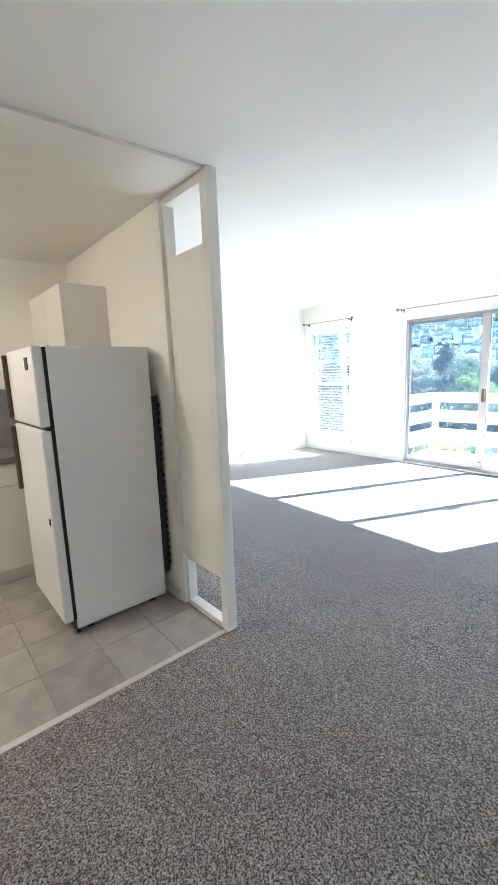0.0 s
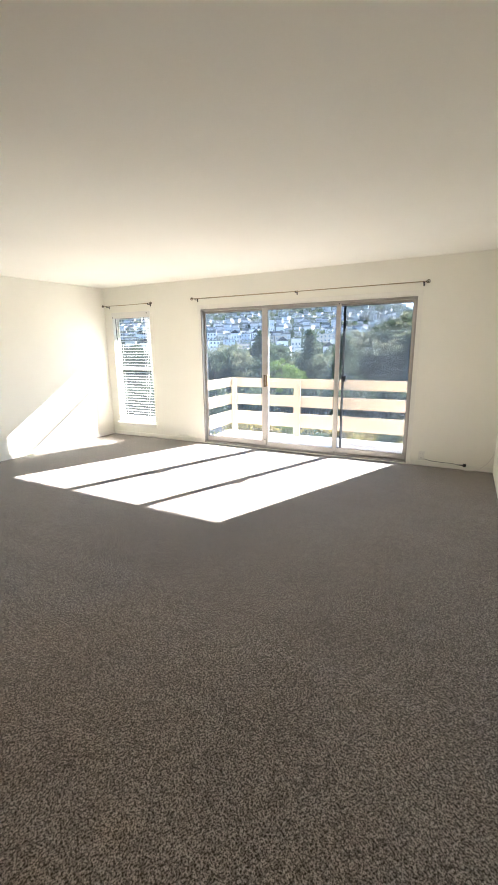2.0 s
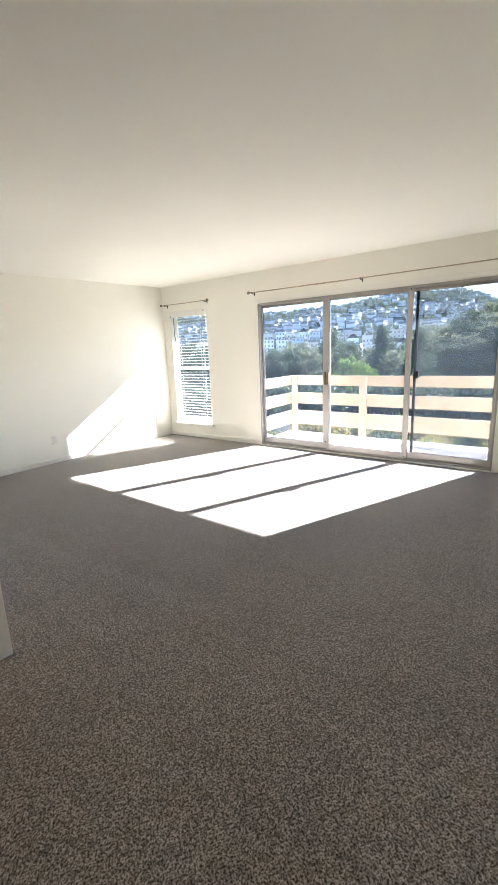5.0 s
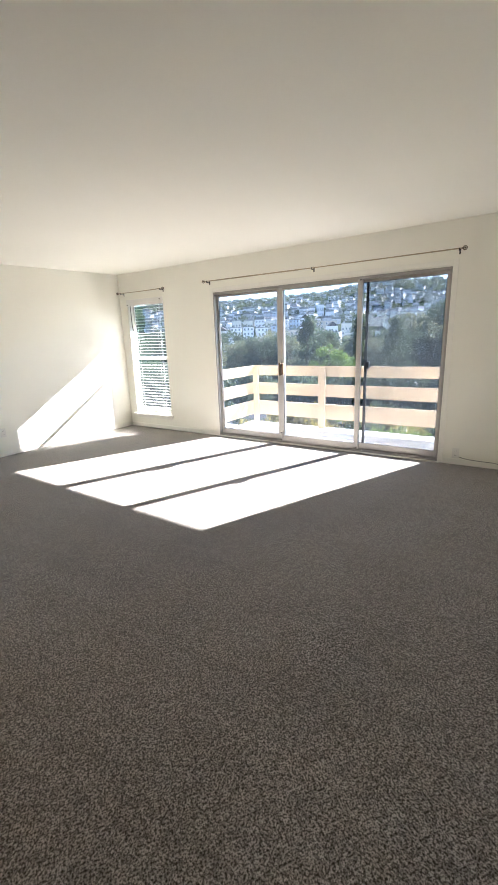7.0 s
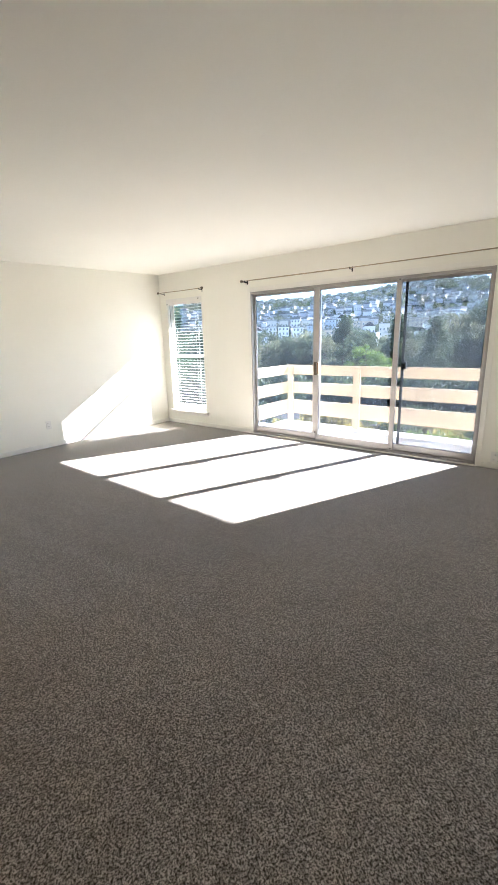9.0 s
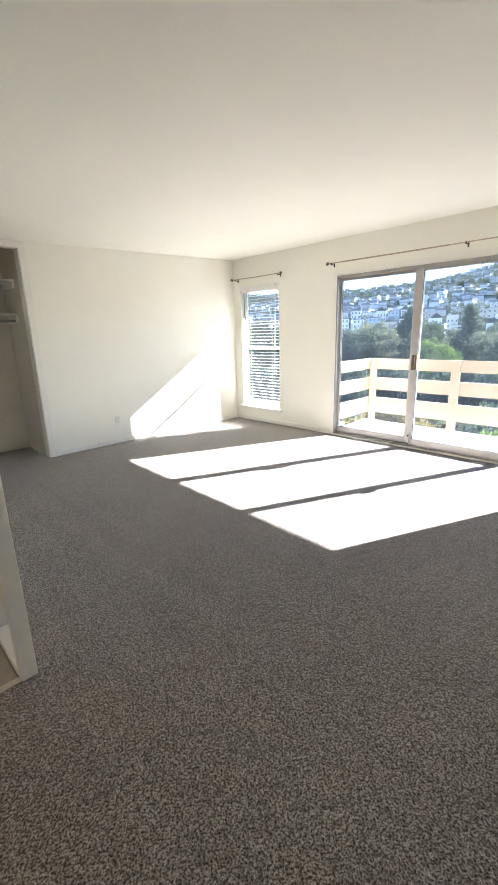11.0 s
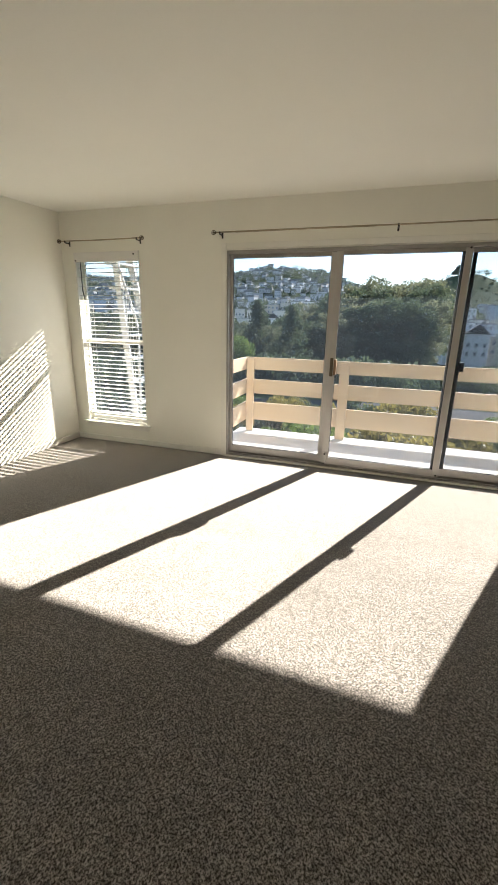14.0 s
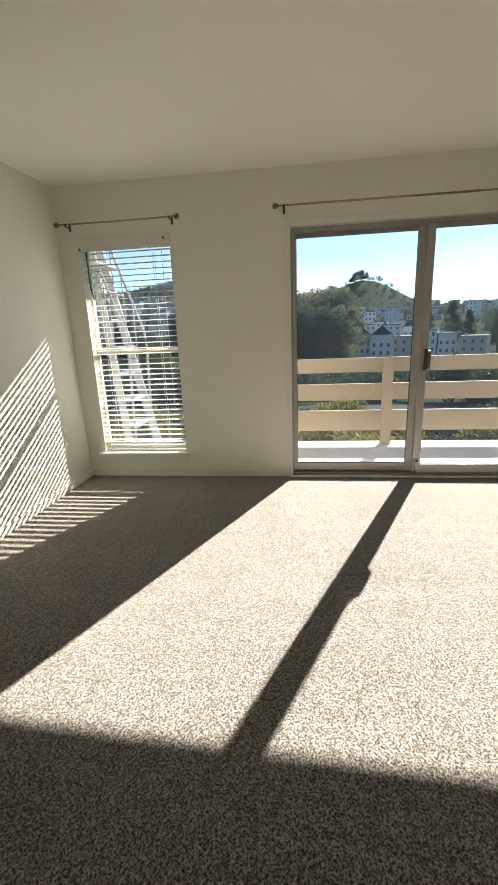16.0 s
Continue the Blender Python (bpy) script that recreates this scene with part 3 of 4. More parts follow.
# ---- wall plates and cables ----
def wall_plate(at, turn, label, slots=True, w=0.070, h=0.115):
    t = thing("wall_outlet", at, label, "outlet", "wall plates")
    m = Matrix.Translation(at) @ Matrix.Rotation(turn, 4, "Z")
    bm = boxes((-w / 2, w / 2, -0.006, 0.001, -h / 2, h / 2), bevel=0.002)
    bm.transform(m)
    part("plate", bm, M_PLATE, t)
    for dz in ((-0.025, 0.025) if slots else ()):
        bm = boxes((-0.017, 0.017, -0.0085, -0.005, dz - 0.014, dz + 0.014), bevel=0.002)
        bm.transform(m)
        socket = part("socket", bm, M_PLATE, t)
        bm = boxes((-0.008, -0.0055, -0.0095, -0.008, dz - 0.005, dz + 0.006), (0.0055, 0.008, -0.0095, -0.008, dz - 0.005, dz + 0.006))
        bm.transform(m)
        part("slot", bm, M_BLACK, socket)
    return t


wall_plate((0.0, -2.19, 0.315), radians(90), "cream double outlet plate on the cream wall")
wall_plate((5.17, 0.0, 0.125), 0, "cream outlet plate low beside the balcony door")
for y, slots, label in ((-0.50, False, "cream blank plate on the side wall near the corner"), (-1.0, True, "cream outlet plate on the side wall"), (-1.66, True, "cream outlet plate on the side wall"),
                        (-1.79, False, "cream cable plate beside an outlet on the side wall"), (-3.48, True, "cream outlet plate on the side wall")):
    wall_plate((W + 0.0165 * y, y, 0.285), radians(-89), label, slots)

jack = thing("cable_jack", (5.66, -0.03, 0.06), "small black coaxial junction at the baseboard", "cable box")
part("body", boxes((5.645, 5.68, -0.040, -BT, 0.040, 0.078), bevel=0.004), M_BLACK, jack)
part("plug", tube(bmesh.new(), [(5.645, -0.026, 0.06), (5.60, -0.026, 0.058)], 0.007, 8), M_BLACK, jack)
cable = thing("coaxial_cable", (5.4, -0.02, 0.06), "thin dark cable along the top of the baseboard", "cable")
part("wire", tube(bmesh.new(), [(5.20, -0.012, 0.09), (5.28, -0.014, 0.072), (5.40, -0.015, 0.066), (5.52, -0.016, 0.066), (5.60, -0.024, 0.058)], 0.0028, 6), M_DARK, cable)
cable2 = thing("white_cable", (5.8, -0.03, 0.02), "loose white cable running up into the corner", "cable")
part("wire", tube(bmesh.new(), [(5.66, -0.045, 0.004), (5.74, -0.05, 0.004), (5.82, -0.045, 0.03), (5.90, -0.03, 0.11), (5.95, -0.016, 0.20), (5.958, -0.012, 0.26)], 0.004, 7), M_CABLE, cable2)

# ---- kitchen ----
M_HANDLE = material("brown_plastic", (0.09, 0.06, 0.045), 0.45, vary=0.1)
fridge = thing("refrigerator", (2.52, -4.8, 0), "white top-freezer refrigerator standing on kitchen tile", "refrigerator")
fx_l, fx_r = 2.215, 2.832
part("cabinet", boxes((fx_l, fx_r, -5.058, -4.498, 0.028, 1.590), bevel=0.008), M_FRIDGE, fridge)
part("gasket", boxes((fx_l + 0.003, fx_r - 0.003, -5.074, -5.056, 0.09, 1.586)), M_RUBBER, fridge, "black door gasket")
fz = part("freezer_door", boxes((fx_l, fx_r, -5.124, -5.073, 1.182, 1.592), bevel=0.010), M_FRIDGE, fridge)
fd = part("fridge_door", boxes((fx_l, fx_r, -5.124, -5.073, 0.085, 1.166), bevel=0.010), M_FRIDGE, fridge)
part("gap_strip", boxes((fx_l + 0.01, fx_r - 0.004, -5.100, -5.070, 1.160, 1.184)), M_BLACK, fridge)
for pz0, pz1, ow in ((1.20, 1.575, fz), (0.75, 1.15, fd)):
    part("handle", boxes((fx_l + 0.002, fx_l + 0.022, -5.150, -5.122, pz0, pz1), (fx_l + 0.022, fx_l + 0.030, -5.150, -5.138, pz0, pz1), bevel=0.004), M_HANDLE, ow, "dark brown plastic handle")
part("badge", boxes((2.675, 2.735, -5.128, -5.122, 1.475, 1.54), bevel=0.001), M_BLACK, fz, "dark square badge")
part("latch", boxes((2.785, 2.806, -5.129, -5.122, 0.655, 0.69), bevel=0.001), M_BLACK, fd)
part("toe_grille", boxes((fx_l + 0.01, fx_r - 0.01, -5.060, -5.045, 0.004, 0.09), bevel=0.001), M_BLACK, fridge)
for x in (fx_l + 0.03, fx_r - 0.07):
    for y in (-5.0, -4.6):
        part("foot", boxes((x, x + 0.04, y, y + 0.04, 0.0, 0.03)), M_BLACK, fridge)
bm = bmesh.new()
for k in range(22):
    z = 0.22 + k * 0.048
    tube(bm, [(fx_l + 0.05, -4.466, z), (fx_r - 0.004, -4.464, z), (fx_r + 0.006, -4.462, z + 0.024)], 0.009, 6)
part("condenser_coil", bm, M_BLACK, fridge, "black condenser coil on the back")
part("coil_frame", boxes((fx_r - 0.03, fx_r + 0.004, -4.497, -4.462, 0.18, 1.30), (fx_l + 0.03, fx_l + 0.06, -4.497, -4.462, 0.18, 1.30)), M_BLACK, fridge)

upper = thing("upper_cabinet", (1.77, -4.6, 1.62), "cream painted wall cabinet above the refrigerator", "cabinet")
part("body", boxes((KX0, 2.165, -4.735, PY0 - 0.013, 1.615, 2.045), bevel=0.002), M_CAB, upper)
for a, b in ((KX0 + 0.004, 1.758), (1.764, 2.161)):
    d = part("door", boxes((a, b, -4.755, -4.736, 1.62, 2.04), bevel=0.003), M_CAB, upper)
    part("knob", ball(bmesh.new(), (b - 0.03 if a < 1.5 else a + 0.03, -4.768, 1.66), 0.012), M_ALU, d)

base = thing("base_cabinet", (1.6, -5.6, 0), "white painted kitchen base cabinet", "cabinet")
part("body", boxes((KX0, 1.868, -6.6, -5.0, 0.09, 0.865)), M_CAB, base)
part("toe_kick", boxes((KX0, 1.855, -6.6, -5.0, -0.012, 0.088)), M_CAB, base)
for k in range(4):
    y0 = -6.598 + k * 0.4
    d = part("door", boxes((1.868, 1.886, y0, y0 + 0.394, 0.10, 0.70), bevel=0.003), M_CAB, base)
    part("knob", ball(bmesh.new(), (1.898, y0 + 0.35, 0.64), 0.012), M_ALU, d)
    part("drawer_front", boxes((1.868, 1.886, y0, y0 + 0.394, 0.712, 0.86), bevel=0.003), M_CAB, base)
worktop = thing("worktop", (1.6, -5.6, 0.87), "dark speckled laminate worktop", "worktop")
part("slab", boxes((KX0, 1.90, -6.62, -4.985, 0.865, 0.903), bevel=0.004), M_COUNTER, worktop)

bs = thing("backsplash", (KX0 + 0.004, -5.5, 0.91), "dark grey glazed tile backsplash above the worktop", "backsplash")
tile_b = mesh_of("tile", boxes((0, 0.008, -0.0735, 0.0735, -0.0735, 0.0735), bevel=0.002), M_SPLASH)
for i in range(14):
    for k in range(3):
        o = new("tile", tile_b)
        o.parent = bs
        o.matrix_parent_inverse = bs.matrix_basis.inverted()
        o.location = (KX0, -4.56 - 0.15 * i, 0.98 + 0.15 * k)
part("grout", boxes((KX0, KX0 + 0.004, -6.62, PY0 - 0.02, 0.903, 1.36)), M_GROUT, bs)
tap = thing("kitchen_tap", (1.46, -5.3, 0.903), "chrome kitchen tap behind the sink", "tap")
part("base", tube(bmesh.new(), [(1.46, -5.3, 0.903), (1.46, -5.3, 0.94)], 0.028, 14), M_ALU, tap)
part("spout", tube(bmesh.new(), [(1.46, -5.3, 0.94), (1.46, -5.3, 1.05), (1.50, -5.3, 1.09), (1.60, -5.3, 1.08), (1.66, -5.3, 1.03)], 0.012, 10), M_ALU, tap)

# ceiling lamp of the kitchen
lamp = thing("ceiling_lamp", (2.35, -6.3, 2.3), "round frosted kitchen ceiling lamp, lit warm", "lamp")
lz = ceil_z(-6.3) - 0.014
part("base_ring", tube(bmesh.new(), [(2.35, -6.3, lz), (2.35, -6.3, lz - 0.03)], 0.16, 28), M_TRIM, lamp)
M_LAMP = bpy.data.materials.new("frosted_lamp_glass")
M_LAMP.use_nodes = True
lb = M_LAMP.node_tree.nodes["Principled BSDF"]
lb.inputs["Base Color"].default_value = (0.85, 0.8, 0.7, 1)
lb.inputs["Emission Color"].default_value = (1.0, 0.74, 0.48, 1)
lb.inputs["Emission Strength"].default_value = 3.2
part("shade", ball(bmesh.new(), (2.35, -6.3, lz - 0.03), 0.145, 0.5), M_LAMP, lamp, "glowing frosted shade")

# ---- balcony ----
RY, RT = 1.38, 0.038
structure("balcony_deck", boxes((1.58, 7.4, TW, RY + 0.10, -0.22, -0.065)), M_DECK, "pale grey coated balcony floor", "balcony floor")
structure("wall_exterior", boxes((-6, -0.14, 0.02, 0.14, -9, 5.0), (-0.14, W + 0.14, 0.02, 0.14, -9, -0.22), (W + 0.14, 12, 0.02, 0.14, -9, 5.0)), M_STUCCO, "cream stucco outside wall", "wall")
bm = boxes((-6, 12, -8, TW, 2.80, 2.95))
lo = [bm.verts.new(p) for p in ((-6, TW, 2.475), (12, TW, 2.475), (12, 1.05, 2.475), (-6, 1.735, 2.475))]
hi = [bm.verts.new(v.co + Vector((0, 0, 0.15))) for v in lo]
bm.faces.new(lo)
bm.faces.new(hi)
for k in range(4):
    bm.faces.new((lo[k], lo[(k + 1) % 4], hi[(k + 1) % 4], hi[k]))
structure("roof_eave", bm, M_STUCCO, "cream roof overhang above the balcony", "roof")
rail = thing("balcony_railing", (4.0, RY, 0), "peach painted wooden balcony railing of wide boards", "railing")
for z0, z1 in ((0.784, 0.947), (0.457, 0.651), (0.089, 0.334)):
    part("board", boxes((1.665, 7.35, RY, RY + RT, z0, z1), bevel=0.004), M_RAIL, rail)
    part("side_board", boxes((1.665, 1.665 + RT, TW, RY - 0.002, z0, z1), bevel=0.004), M_RAIL, rail)
for x in (1.706, 2.948, 5.75, 7.2):
    part("post", boxes((x, x + 0.118 if x > 2 else x + 0.10, RY - 0.040, RY - 0.002, -0.064, 0.928), bevel=0.004), M_RAIL, rail)
part("side_post", boxes((1.706, 1.796, TW + 0.004, TW + 0.09, -0.064, 0.93), bevel=0.004), M_RAIL, rail)

# ---- outside stair beyond the narrow window ----
stair = thing("outside_stair", (-0.6, 1.6, -8), "white painted steel outside stair with handrails", "staircase")
M_STEEL = material("white_painted_steel", (0.74, 0.73, 0.71), 0.5, vary=0.08, scale=4)


def flight(z, yy):
    """Middle of the sloping beam at a height, on either side of the flight."""
    near = -0.565 + 0.088 * (1.9 - z)
    far = -0.68 + 0.21 * (1.9 - z)
    return near + (far - near) * (yy - 1.8) / 0.65


for yy, dx, half in ((1.8, 0.0, 0.050), (2.45, 0.01, 0.060)):
    bm = bmesh.new()
    top_z, low_z = 3.2, -0.46
    v = [bm.verts.new((flight(z, yy) + e, yy - 0.02, z)) for z, e in ((top_z, -half), (top_z, half), (low_z, half), (low_z, -half))]
    w = [bm.verts.new(q.co + Vector((0, 0.04, 0))) for q in v]
    bm.faces.new(v)
    bm.faces.new(w)
    for k in range(4):
        bm.faces.new((v[k], v[(k + 1) % 4], w[(k + 1) % 4], w[k]))
    part("stringer", bm, M_STEEL, stair)
    part("handrail", tube(bmesh.new(), [(-0.95 + dx, yy, 3.45), (-0.62 + dx, yy, 2.40), (-0.30 + dx, yy, 1.44), (-0.265 + dx, yy, 1.30), (-0.255 + dx, yy, 1.12), (-0.30 + dx, yy, -0.46)], 0.019, 8), M_STEEL, stair)
    for z in (0.55, 1.15, 1.75):
        x = flight(z, yy)
        part("baluster", tube(bmesh.new(), [(x, yy, z), (x, yy, max(z + 0.1, 2.40 - 2.95 * (x + 0.62 - dx)))], 0.010, 6), M_STEEL, stair)
for k in range(10):
    z = -0.28 + 0.36 * k
    x = (flight(z, 1.8) + flight(z, 2.45)) / 2
    part("tread", boxes((x - 0.15, x + 0.11, 1.823, 2.427, z - 0.03, z), bevel=0.003), M_STEEL, stair)
part("landing", boxes((-1.0, 0.45, 1.7, 2.6, -0.52, -0.46)), M_STEEL, stair)
for yy in (1.8, 2.45):
    part("column", tube(bmesh.new(), [(0.3, yy, -9.6), (0.3, yy, -0.52)], 0.04, 8), M_STEEL, stair)

# ---- land outside ----
EYE0 = Vector((3.5, -3.5))
CREST = ((-80, 3.0), (-50, 4.0), (-30, 4.7), (-22, 5.4), (-16, 6.3), (-9, 5.9), (-5, 4.3), (0, 3.0), (4, 2.9), (14, 2.5), (22, 2.1), (40, 2.0), (80, 2.4))


def crest_el(az):
    return float(np.interp(az, [a for a, _ in CREST], [e for _, e in CREST]))


def land(d, az):
    """Height of the ground at a distance and bearing from the room."""
    el = crest_el(az)
    dist = [0, 8, 20, 60, 110, 160, 210, 280, 400, 600, 800, 1000, 1400, 2600, 4500]
    crest = 800 * math.tan(radians(el))
    hs = [-8.8, -9, -9.5, -11, -16, -20, -15, -6, 0.18 * crest, 0.62 * crest, crest, crest * 0.9, crest * 0.6, 0, -40]
    z = float(np.interp(d, dist, hs)) + 1.4 * min(1, d / 60)
    knob = 36 * math.exp(-((az - 7.9) / 5.4) ** 2 - ((d - 620) / 95) ** 2)
    z += knob + 4.0 * noise.noise(Vector((d * math.sin(radians(az)) * 0.008, d * math.cos(radians(az)) * 0.008, 0))) * min(1, d / 150)
    return z


def spot(d, az):
    a = radians(az)
    return Vector((EYE0.x + d * math.sin(a), EYE0.y + d * math.cos(a), land(d, az)))


rings = [0.5, 4, 8, 14, 20, 30, 42, 60, 80, 110, 135, 160, 185, 210, 245, 280, 320, 360, 400, 450, 500, 550, 600, 650, 700, 750, 800, 860, 930, 1000, 1200, 1400, 2000, 2600, 3500, 4500]
azs = list(range(-180, -60, 12)) + [(-60 + 1.5 * k) for k in range(81)] + list(range(72, 181, 12))
verts, faces = [], []
for d in rings:
    for a in azs:
        verts.append(spot(d, a))
n = len(azs)
for i in range(len(rings) - 1):
    for j in range(n - 1):
        faces.append((i * n + j, i * n + j + 1, (i + 1) * n + j + 1, (i + 1) * n + j))
me = bpy.data.meshes.new("ground")
me.from_pydata([tuple(v) for v in verts], [], faces)
me.materials.append(M_GROUND)
for p in me.polygons:
    p.use_smooth = True
tagged(new("ground", me), "scrubby hillside falling to a valley and rising to far hills", "ground", kind="structure")


# ---- trees ----
def leaf_cloud(rng, clumps, per, size, flat=1.0):
    """Leaf quads scattered in uneven clumps; returns vertices and faces."""
    vs, fs = [], []
    for c, r in clumps:
        for _ in range(per):
            while True:
                p = Vector((rng.uniform(-1, 1), rng.uniform(-1, 1), rng.uniform(-1, 1)))
                if 0.2 < p.length < 1:
                    break
            p = c + Vector((p.x * r, p.y * r, p.z * r * flat))
            q = Euler((rng.uniform(0, 6.28), rng.uniform(0, 6.28), rng.uniform(0, 6.28))).to_matrix()
            s = size * rng.uniform(0.6, 1.5)
            k = len(vs)
            for u, v in ((-0.5, 0), (0, -0.32), (0.6, 0), (0, 0.32)):
                vs.append(p + q @ Vector((u * s, v * s, 0.12 * s * abs(u))))
            fs.append((k, k + 1, k + 2, k + 3))
    return vs, fs


def make_tree(name, seed, height, spread, leaf, label, clump_n, per, size, start=0.3, conifer=False):
    rng = random.Random(seed)
    t = thing(name, (0, 0, 0), label, "tree")
    top = Vector((rng.uniform(-0.06, 0.06) * height, rng.uniform(-0.06, 0.06) * height, height * 0.9))
    mid = Vector((rng.uniform(-0.03, 0.03) * height, rng.uniform(-0.03, 0.03) * height, height * 0.45))
    r0 = height * 0.018
    bm = tube(bmesh.new(), [(0, 0, -1.5), mid * 0.5, mid, (mid + top) / 2, top], [r0 * 1.2, r0, r0 * 0.75, r0 * 0.5, r0 * 0.15], 8)
    clumps = []
    for k in range(clump_n):
        f = start + (1 - start) * (k + rng.random()) / clump_n
        core = mid * (f / 0.45) if f < 0.45 else mid + (top - mid) * ((f - 0.45) / 0.45)
        a = rng.uniform(0, math.tau)
        wide = (1.05 - f) * 1.25 if conifer else math.sin(min(1, (f - start * 0.6) / (1.12 - start * 0.6)) * math.pi) ** 0.6
        reach = spread * wide * rng.uniform(0.35, 1.0)
        tip = core + Vector((math.cos(a) * reach, math.sin(a) * reach, height * rng.uniform(-0.02, 0.07)))
        if k % 2 == 0:
            tube(bm, [core - Vector((0, 0, height * 0.06)), (core + tip) / 2, tip], [r0 * 0.35, r0 * 0.22, r0 * 0.06], 5)
        clumps.append((tip, spread * rng.uniform(0.16, 0.36)))
    part("trunk", bm, M_BARK, t)
    vs, fs = leaf_cloud(rng, clumps, per, size, 0.75)
    me = bpy.data.meshes.new("crown")
    me.from_pydata([tuple(v) for v in vs], [], fs)
    me.materials.append(leaf)
    o = new("crown", me)
    o.parent = t
    return t


def plant(template, spots, group=""):
    for k, (d, az, s) in enumerate(spots):
        rng = random.Random(k * 7 + 3)
        m = Matrix.Translation(spot(d, az)) @ Matrix.Rotation(rng.uniform(0, 6.28), 4, "Z") @ Matrix.Scale(s, 4)
        if k == 0:
            template.matrix_basis = m
            first = m
        else:
            c = copy_thing(template, m)
            c.matrix_basis = m
        tagged(template, group=group)


rng = random.Random(11)
euc_a = make_tree("eucalyptus_tree", 1, 27, 8.5, M_LEAF_EUC, "tall grey-green eucalyptus tree in the valley grove", 60, 170, 0.5)
euc_b = make_tree("eucalyptus_tree", 2, 24, 7.5, M_LEAF_EUC, "broad grey-green eucalyptus tree in the valley grove", 56, 170, 0.5)
euc_c = make_tree("eucalyptus_tree", 3, 22, 8.0, M_LEAF_PINE, "dark green tree in the valley grove", 56, 165, 0.48)
pine = make_tree("conifer_tree", 4, 19, 6.0, M_LEAF_PINE, "dark green conifer in the valley", 60, 130, 0.42, 0.15, True)
light = make_tree("young_tree", 5, 14, 5.0, M_LEAF_LIGHT, "bright yellow-green tree catching the sun", 44, 150, 0.34, 0.2)
grove_a, grove_b, grove_c = [], [], []
for k in range(15):
    az = -12.0 + k * 1.1 + rng.uniform(-0.4, 0.4)
    want = float(np.interp(az, (-12, -8, -4, 0, 5, 7.5), (0.8, 2.2, 3.6, 4.1, 3.9, 2.6)))
    for row, dd in enumerate((122, 138, 152)):
        d = dd + rng.uniform(-6, 6)
        z = land(d, az)
        h = (1.4 + d * math.tan(radians(want - (2.2, 0.9, 0)[row] + rng.uniform(-0.7, 0.3)))) - z
        which = rng.choice((0, 0, 1, 2) if row else (0, 2, 2))
        (grove_a, grove_b, grove_c)[which].append((d, az + rng.uniform(-0.6, 0.6), h / (26, 23, 21)[which]))
for k in range(20):
    az = -42 + k * 1.6 + rng.uniform(-0.6, 0.6)
    d = rng.uniform(92, 125)
    z = land(d, az)
    want = rng.uniform(-1.6, 0.1)
    h = 1.4 + d * math.tan(radians(want)) - z
    which = rng.choice((0, 1, 2, 2))
    (grove_a, grove_b, grove_c)[which].append((d, az, h / (26, 23, 21)[which]))
plant(euc_a, grove_a, "valley grove")
plant(euc_b, grove_b, "valley grove")
plant(euc_c, grove_c, "valley grove")
plant(pine, [(90, -24.5, 0.9), (96, -17.5, 0.95), (88, -13, 0.85), (230, 15.5, 1.0), (240, 18, 1.1), (235, 20, 0.9), (225, 23, 1.1), (238, 26, 1.0), (236, 13.6, 0.8)], "valley conifers")
plant(light, [(76, -21.0, 0.76), (82, -18.6, 0.62), (185, 14.2, 0.6)], "bright trees")


def make_bush(seed, label, leaf):
    rng = random.Random(seed)
    t = thing("bush", (0, 0, 0), label, "bush")
    clumps = [(Vector((rng.uniform(-1.1, 1.1), rng.uniform(-1.1, 1.1), rng.uniform(0.5, 1.9))), rng.uniform(0.4, 0.75)) for _ in range(16)]
    bm = bmesh.new()
    for c, _ in clumps[::2]:
        tube(bm, [(0, 0, -0.3), c * 0.5, c], [0.05, 0.035, 0.012], 5)
    part("stems", bm, M_BARK, t)
    vs, fs = leaf_cloud(rng, clumps, 110, 0.19)
    me = bpy.data.meshes.new("foliage")
    me.from_pydata([tuple(v) for v in vs], [], fs)
    me.materials.append(leaf)
    o = new("foliage", me)
    o.parent = t
    return t


bush_a = make_bush(21, "yellow-green bush on the slope below the balcony", M_LEAF_BUSH)
bush_b = make_bush(22, "green bush on the slope below the balcony", M_LEAF_LIGHT)
bush_c = make_bush(23, "dark green bush on the slope below the balcony", M_LEAF_PINE)
sa, sb, sc = [], [], []
for k in range(54):
    az = -48 + k * 1.6 + rng.uniform(-0.8, 0.8)
    d = rng.choice((24, 31, 40, 48)) + rng.uniform(-3, 3)
    which = rng.choice((0, 0, 1, 2))
    (sa, sb, sc)[which].append((d, az, rng.uniform(0.9, 1.7)))
for k in range(120):
    az = -50 + k * 0.85 + rng.uniform(-0.5, 0.5)
    sc.append((rng.uniform(62, 108), az, rng.uniform(1.8, 3.4)))
for k in range(60):
    az = -50 + k * 1.7 + rng.uniform(-0.8, 0.8)
    (sc if rng.random() < 0.6 else sa).append((rng.uniform(15, 44), az, rng.uniform(0.9, 1.6)))
plant(bush_a, sa, "slope bushes")
plant(bush_b, sb, "slope bushes")
plant(bush_c, sc, "slope bushes")

# road below
bm = bmesh.new()
prev = None
for k in range(33):
    az = -48 + k * 3
    a, b = spot(49, az), spot(59, az)
    a.z += 0.35
    b.z += 0.35
    cur = (bm.verts.new(a), bm.verts.new(b))
    if prev:
        bm.faces.new((prev[0], cur[0], cur[1], prev[1]))
    prev = cur
structure("road", bm, M_ASPHALT, "dark asphalt road along the valley side", "road")


